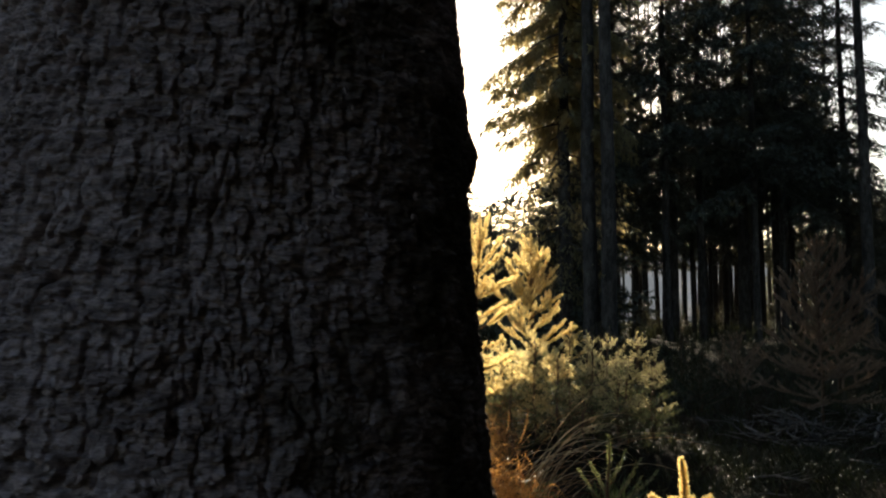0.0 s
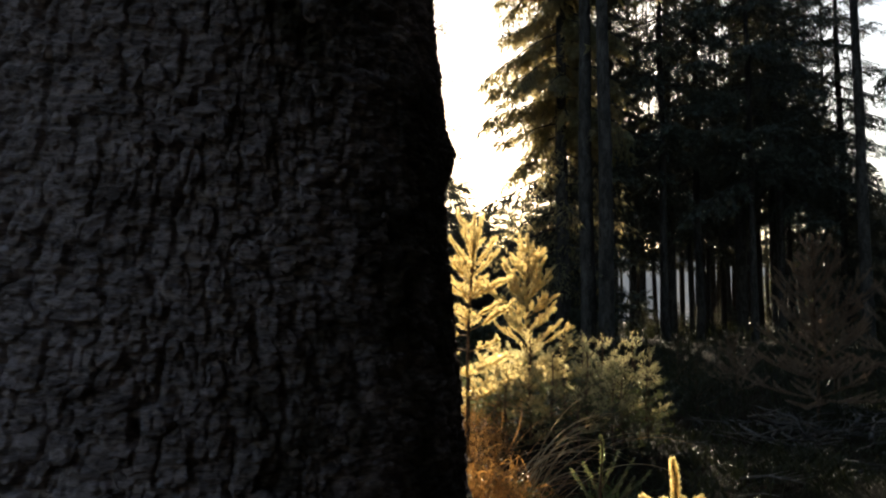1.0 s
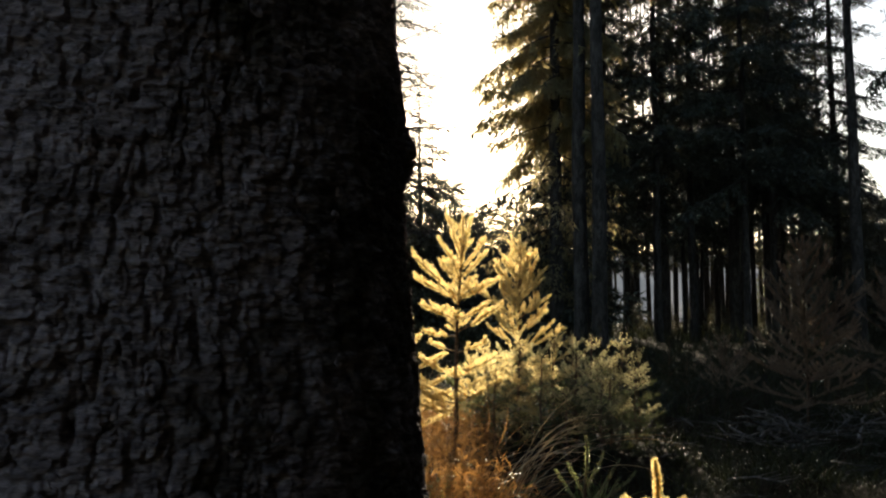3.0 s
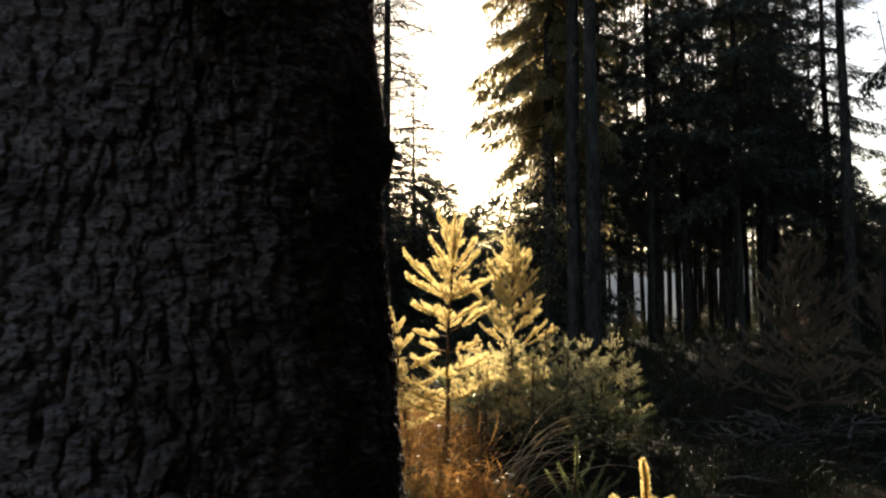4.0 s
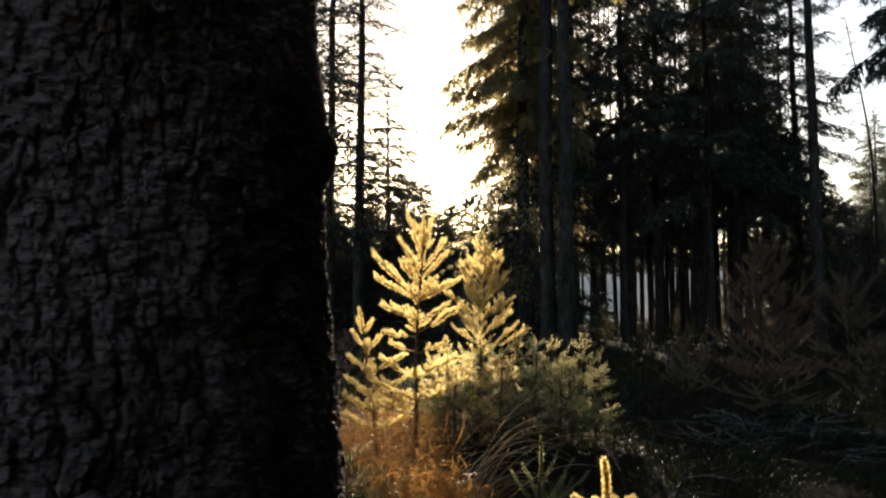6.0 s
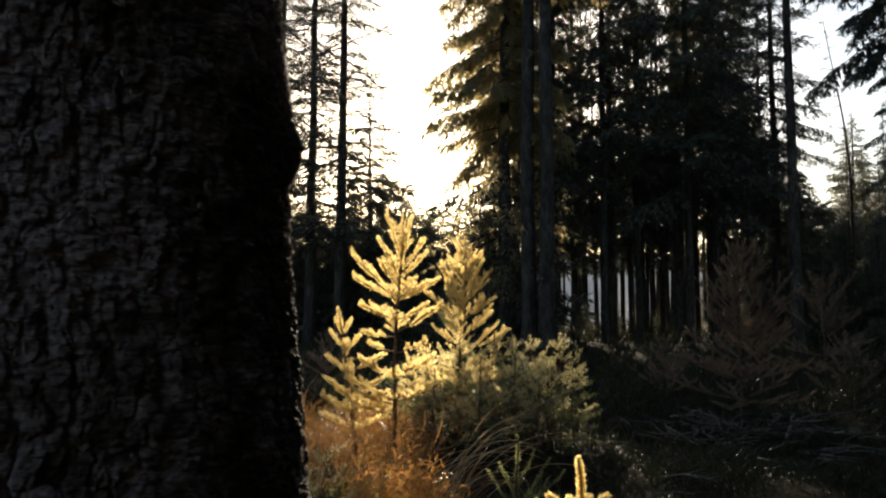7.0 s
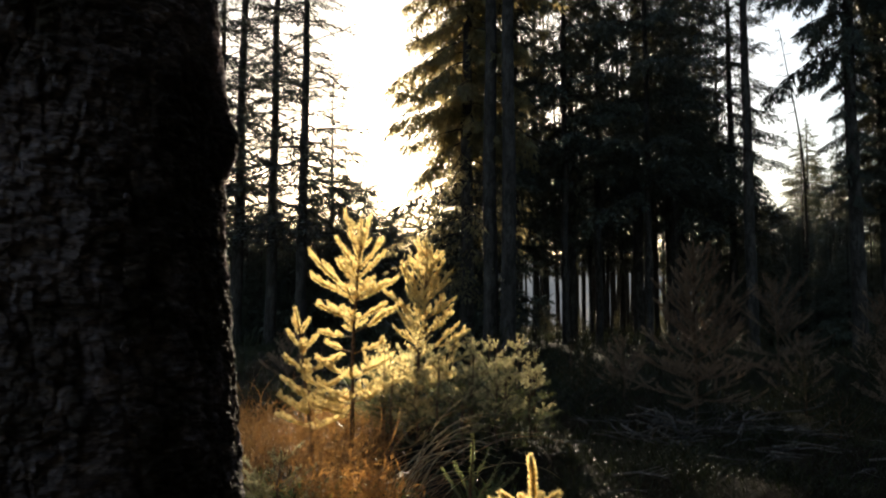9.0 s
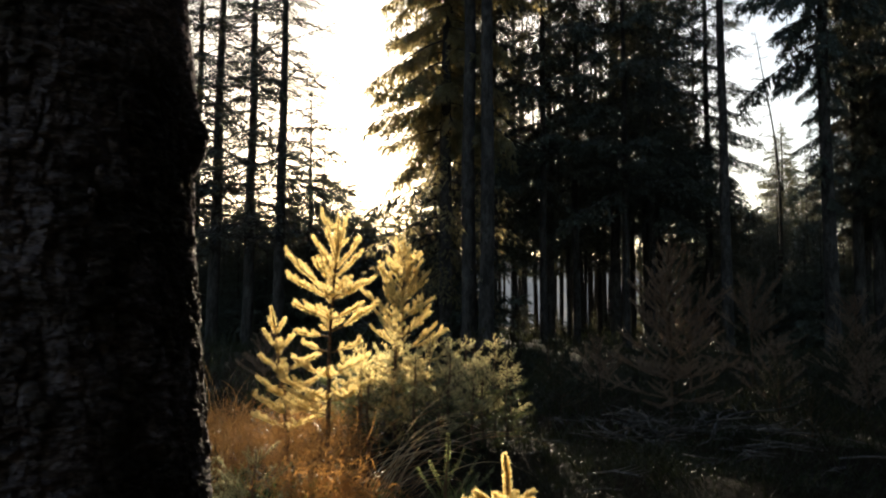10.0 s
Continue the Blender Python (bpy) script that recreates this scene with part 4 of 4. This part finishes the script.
def tuft(geo, x, y, n, spread, ln, lean, width, r, droop=1.0, az=None):
    for _ in range(n):
        a = r.uniform(0, 6.28) if az is None else r.normal(az, 0.5)
        d = abs(r.normal(0, spread))
        b = r.uniform(0, 6.28)
        px, py = x + d * math.cos(b), y + d * math.sin(b)
        blade_strip(geo, (px, py, float(height(px, py)) - 0.02), a, ln * r.uniform(0.55, 1.2), abs(r.normal(lean, 0.2)), width * r.uniform(0.7, 1.3), r, 6, droop * r.uniform(0.5, 1.4))


def wisp(geo, p, ln, width, r, bend=4.0, up=0.6, segs=9):
    """A withered blade that curls as it goes."""
    d = unit(np.array([r.normal(), r.normal(), 0]) * (1 - up) + np.array([0, 0, up]))
    axis = unit(r.normal(size=3) + np.array([0, 0, 0.4]) * r.choice([-1, 1]))
    turn = bend * r.uniform(0.4, 1.2) / segs
    line, way = [np.asarray(p, float)], d
    for _ in range(segs - 1):
        way = unit(way + np.cross(axis, way) * turn + np.array([0, 0, -0.03]))
        line.append(line[-1] + way * ln / segs)
    line = np.array(line)
    side = unit(np.cross(np.gradient(line, axis=0), axis + 1e-3))
    w = (width * (1 - np.linspace(0, 1, segs) ** 2 * 0.85))[:, None] / 2
    i = np.arange(segs - 1)
    geo.add(np.concatenate([line - side * w, line + side * w]), np.stack([i, i + 1, segs + i + 1, segs + i], -1))


r = np.random.default_rng(91)
# arching straw, blade by blade
tussock = thing("grass_tussock", 0.05, 2.36, -0.07, "tussock of long dry straw-coloured grass arching over", "grass", "")
for k in range(28):
    g = Geo()
    blade_strip(g, (r.normal(0, 0.05), r.normal(0, 0.05), 0), r.normal(0.05, 0.45), r.uniform(0.24, 0.56), r.uniform(0.2, 0.9), r.uniform(0.0018, 0.0042), r, 14, r.uniform(0.9, 2.2))
    part("blade", g, M_STRAW, tussock)
# blades whose paler colour carries the sunlight
for k in range(20):
    g = Geo()
    blade_strip(g, (r.normal(0, 0.05), r.normal(0, 0.05), 0), r.normal(0.05, 0.5), r.uniform(0.34, 0.58), r.uniform(0.25, 0.8), r.uniform(0.0022, 0.004), r, 16, r.uniform(1.2, 2.2))
    part("blade", g, M_SUNSTRAW, tussock)
g = Geo()
for k in range(70):
    x, y = r.uniform(-0.95, -0.02), r.uniform(2.38, 4.4)
    tuft(g, x, y, 46, 0.07, r.uniform(0.12, 0.24), 0.6, 0.0021, r, 1.9)
for k in range(14):
    x, y = r.uniform(-0.25, 0.1), r.uniform(2.2, 2.9)
    tuft(g, x, y, 26, 0.06, 0.16, 0.6, 0.0022, r, 1.6)
for k in range(2600):
    x, y = r.uniform(-0.95, 0.0), r.uniform(2.2, 3.5)
    wisp(g, (x, y, float(height(x, y)) + r.uniform(0.0, 0.16)), r.uniform(0.08, 0.22), r.uniform(0.0010, 0.0024), r, 3.5, r.uniform(0.2, 0.8))
tagged(new("dry_grass", g.mesh("dry_grass", M_DRYGRASS)), "tangle of dry brown grass round the saplings", "grass", kind="stuff")
for k in range(60):
    x, y = (r.uniform(-0.75, 0.05), r.uniform(2.25, 3.0)) if k < 26 else (r.uniform(-0.75, -0.2), r.uniform(2.5, 3.3))
    stem = thing("grass_tuft", x, y, float(height(x, y)) - 0.02, "slender dry reddish-brown grass stem among the tangle", "grass", "dry stems in the grass")
    g = Geo()
    blade_strip(g, (0, 0, 0), r.uniform(0, 6.28), r.uniform(0.26, 0.46), abs(r.normal(0.1, 0.15)), r.uniform(0.0024, 0.004), r, 10, r.uniform(0.2, 1.3))
    part("stalk", g, M_STRAW, stem)
rust = thing("grass_tuft", -0.065, 2.03, -0.04, "dense rust-orange tuft of curled withered grass", "grass")
for name, mat, share in (("curled_tuft", M_RUST, 6), ("pale_tuft", M_DRYGRASS, 3)):
    g = Geo()
    for k in range(110 * share):
        a = int(r.integers(0, 9)) * 0.785
        cx, cy = (0.085 * math.cos(a), 0.07 * math.sin(a)) if k % 9 else (0, 0)
        wisp(g, (cx + r.normal(0, 0.035), cy + r.normal(0, 0.035), r.uniform(0.0, 0.17) * (1 - 4 * (cx * cx + cy * cy) / 0.09)), r.uniform(0.06, 0.14), r.uniform(0.0010, 0.0023), r, 5.0, r.uniform(0.3, 0.8))
    tagged(part(name, g, mat, rust), kind="stuff")
g = Geo()
for k in range(120):
    x, y = r.uniform(-0.8, 0.35), r.uniform(1.7, 2.5)
    tuft(g, x, y, 16, 0.05, r.uniform(0.06, 0.15), 0.45, 0.003, r, 1.0)
tagged(new("green_grass", g.mesh("green_grass", M_GRASS)), "short green grass and moss between the tufts", "grass", kind="stuff")
# moss and litter close to the ground
g = Geo()
n = 26000
px, py = r.uniform(-1.3, 2.6, n), 1.15 + 3.2 * r.uniform(0, 1, n) ** 1.3
p = np.stack([px, py, height(px, py) - 0.012], -1)
d = unit(np.stack([r.normal(0, 0.7, n), r.normal(0, 0.7, n), r.uniform(0.15, 1.0, n)], -1))
g.kites(p, d, perp(d, r), r.uniform(0.018, 0.055, n), r.uniform(0.002, 0.006, n), 0.4)
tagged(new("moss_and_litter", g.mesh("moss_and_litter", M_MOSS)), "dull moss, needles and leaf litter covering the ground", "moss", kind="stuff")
# dull low growth over the clearing
g = Geo()
for k in range(2300):
    y = 1.6 + 12 * r.uniform(0, 1) ** 1.5
    x = r.uniform(-0.45, 0.75) * y + r.uniform(-0.6, 0.6)
    if -0.8 < x < 0.75 and y < 2.9:
        continue
    tuft(g, x, y, 9, 0.09, r.uniform(0.08, 0.24) * min(1, max(0.3, (y - 1.2) / 3.2)), 0.4, 0.004 + 0.0008 * y, r, 0.9)
# More low growth; its dark colour also stands in for shade on sunlit soil.
for k in range(190):
    tuft(g, r.uniform(0.36, 1.25), r.uniform(1.75, 3.0), 14, 0.07, r.uniform(0.06, 0.13), 0.5, 0.004, r, 1.2)
for k in range(1200):
    y = r.uniform(13.5, 33)
    x = r.uniform(-0.35, 0.75) * y
    tuft(g, x, y, 8, 0.16, r.uniform(0.25, 0.5) + 0.012 * (y - 13), 0.35, 0.022, r, 0.8)
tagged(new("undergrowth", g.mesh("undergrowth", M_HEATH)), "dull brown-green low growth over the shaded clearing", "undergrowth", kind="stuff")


# ---- brushwood ----
def fallen_branch(x, y, z, az, ln, r, rise=0.0, thick=0.007):
    ob = thing("fallen_branch", x, y, z, "dry grey fallen branch lying in brushwood", "branch", "brushwood on the ground")
    s = np.linspace(0, 1, 9)
    d = np.array([math.cos(az), math.sin(az), rise])
    n = np.array([-math.sin(az), math.cos(az), 0])
    line = d * (s * ln)[:, None] + n * (0.13 * ln * np.sin(s * r.uniform(2, 8)) + r.normal(0, 0.012, 9) * ln * 2)[:, None] + np.array([0, 0, 1]) * (0.05 * ln * np.sin(s * 3.1))[:, None]
    g = Geo()
    g.tube(line, thick * (1 - 0.75 * s), 6)
    part("limb", g, M_DEADWOOD, ob)
    for k in range(r.integers(3, 6)):
        f = r.uniform(0.25, 0.9)
        p = np.array([np.interp(f, s, line[:, c]) for c in range(3)])
        sd = unit(d + n * r.choice([-1, 1]) * r.uniform(0.5, 1.0) + np.array([0, 0, r.uniform(-0.05, 0.35)]))
        q = np.linspace(0, 1, 5)[:, None]
        t = Geo()
        t.tube(p + sd * ln * r.uniform(0.18, 0.4) * q + n * 0.02 * q ** 2, thick * 0.45 * (1 - 0.8 * q[:, 0]), 5)
        part("twig", t, M_DEADWOOD, ob)
    return ob


r = np.random.default_rng(17)
for k in range(40):
    x, y = r.normal(1.36, 0.23), r.normal(3.42, 0.28)
    fallen_branch(x, y, float(height(x, y)) + r.uniform(0.0, 0.07), r.uniform(0, 6.28), r.uniform(0.10, 0.36), r, abs(r.normal(0.12, 0.28)), r.uniform(0.0028, 0.007))
for k in range(9):
    x, y = r.normal(1.34, 0.26), r.normal(3.35, 0.25)
    fallen_branch(x, y, float(height(x, y)) + r.uniform(0.0, 0.05), r.normal(0.2, 0.9) + math.pi * (k % 2), r.uniform(0.35, 0.65), r, abs(r.normal(0.10, 0.16)), r.uniform(0.007, 0.011))
for k in range(30):
    x, y = r.uniform(0.6, 2.7), r.uniform(2.1, 3.5)
    fallen_branch(x, y, float(height(x, y)) + r.uniform(0.0, 0.02), r.uniform(0, 6.28), r.uniform(0.10, 0.32), r, abs(r.normal(0.05, 0.12)), r.uniform(0.0025, 0.006))
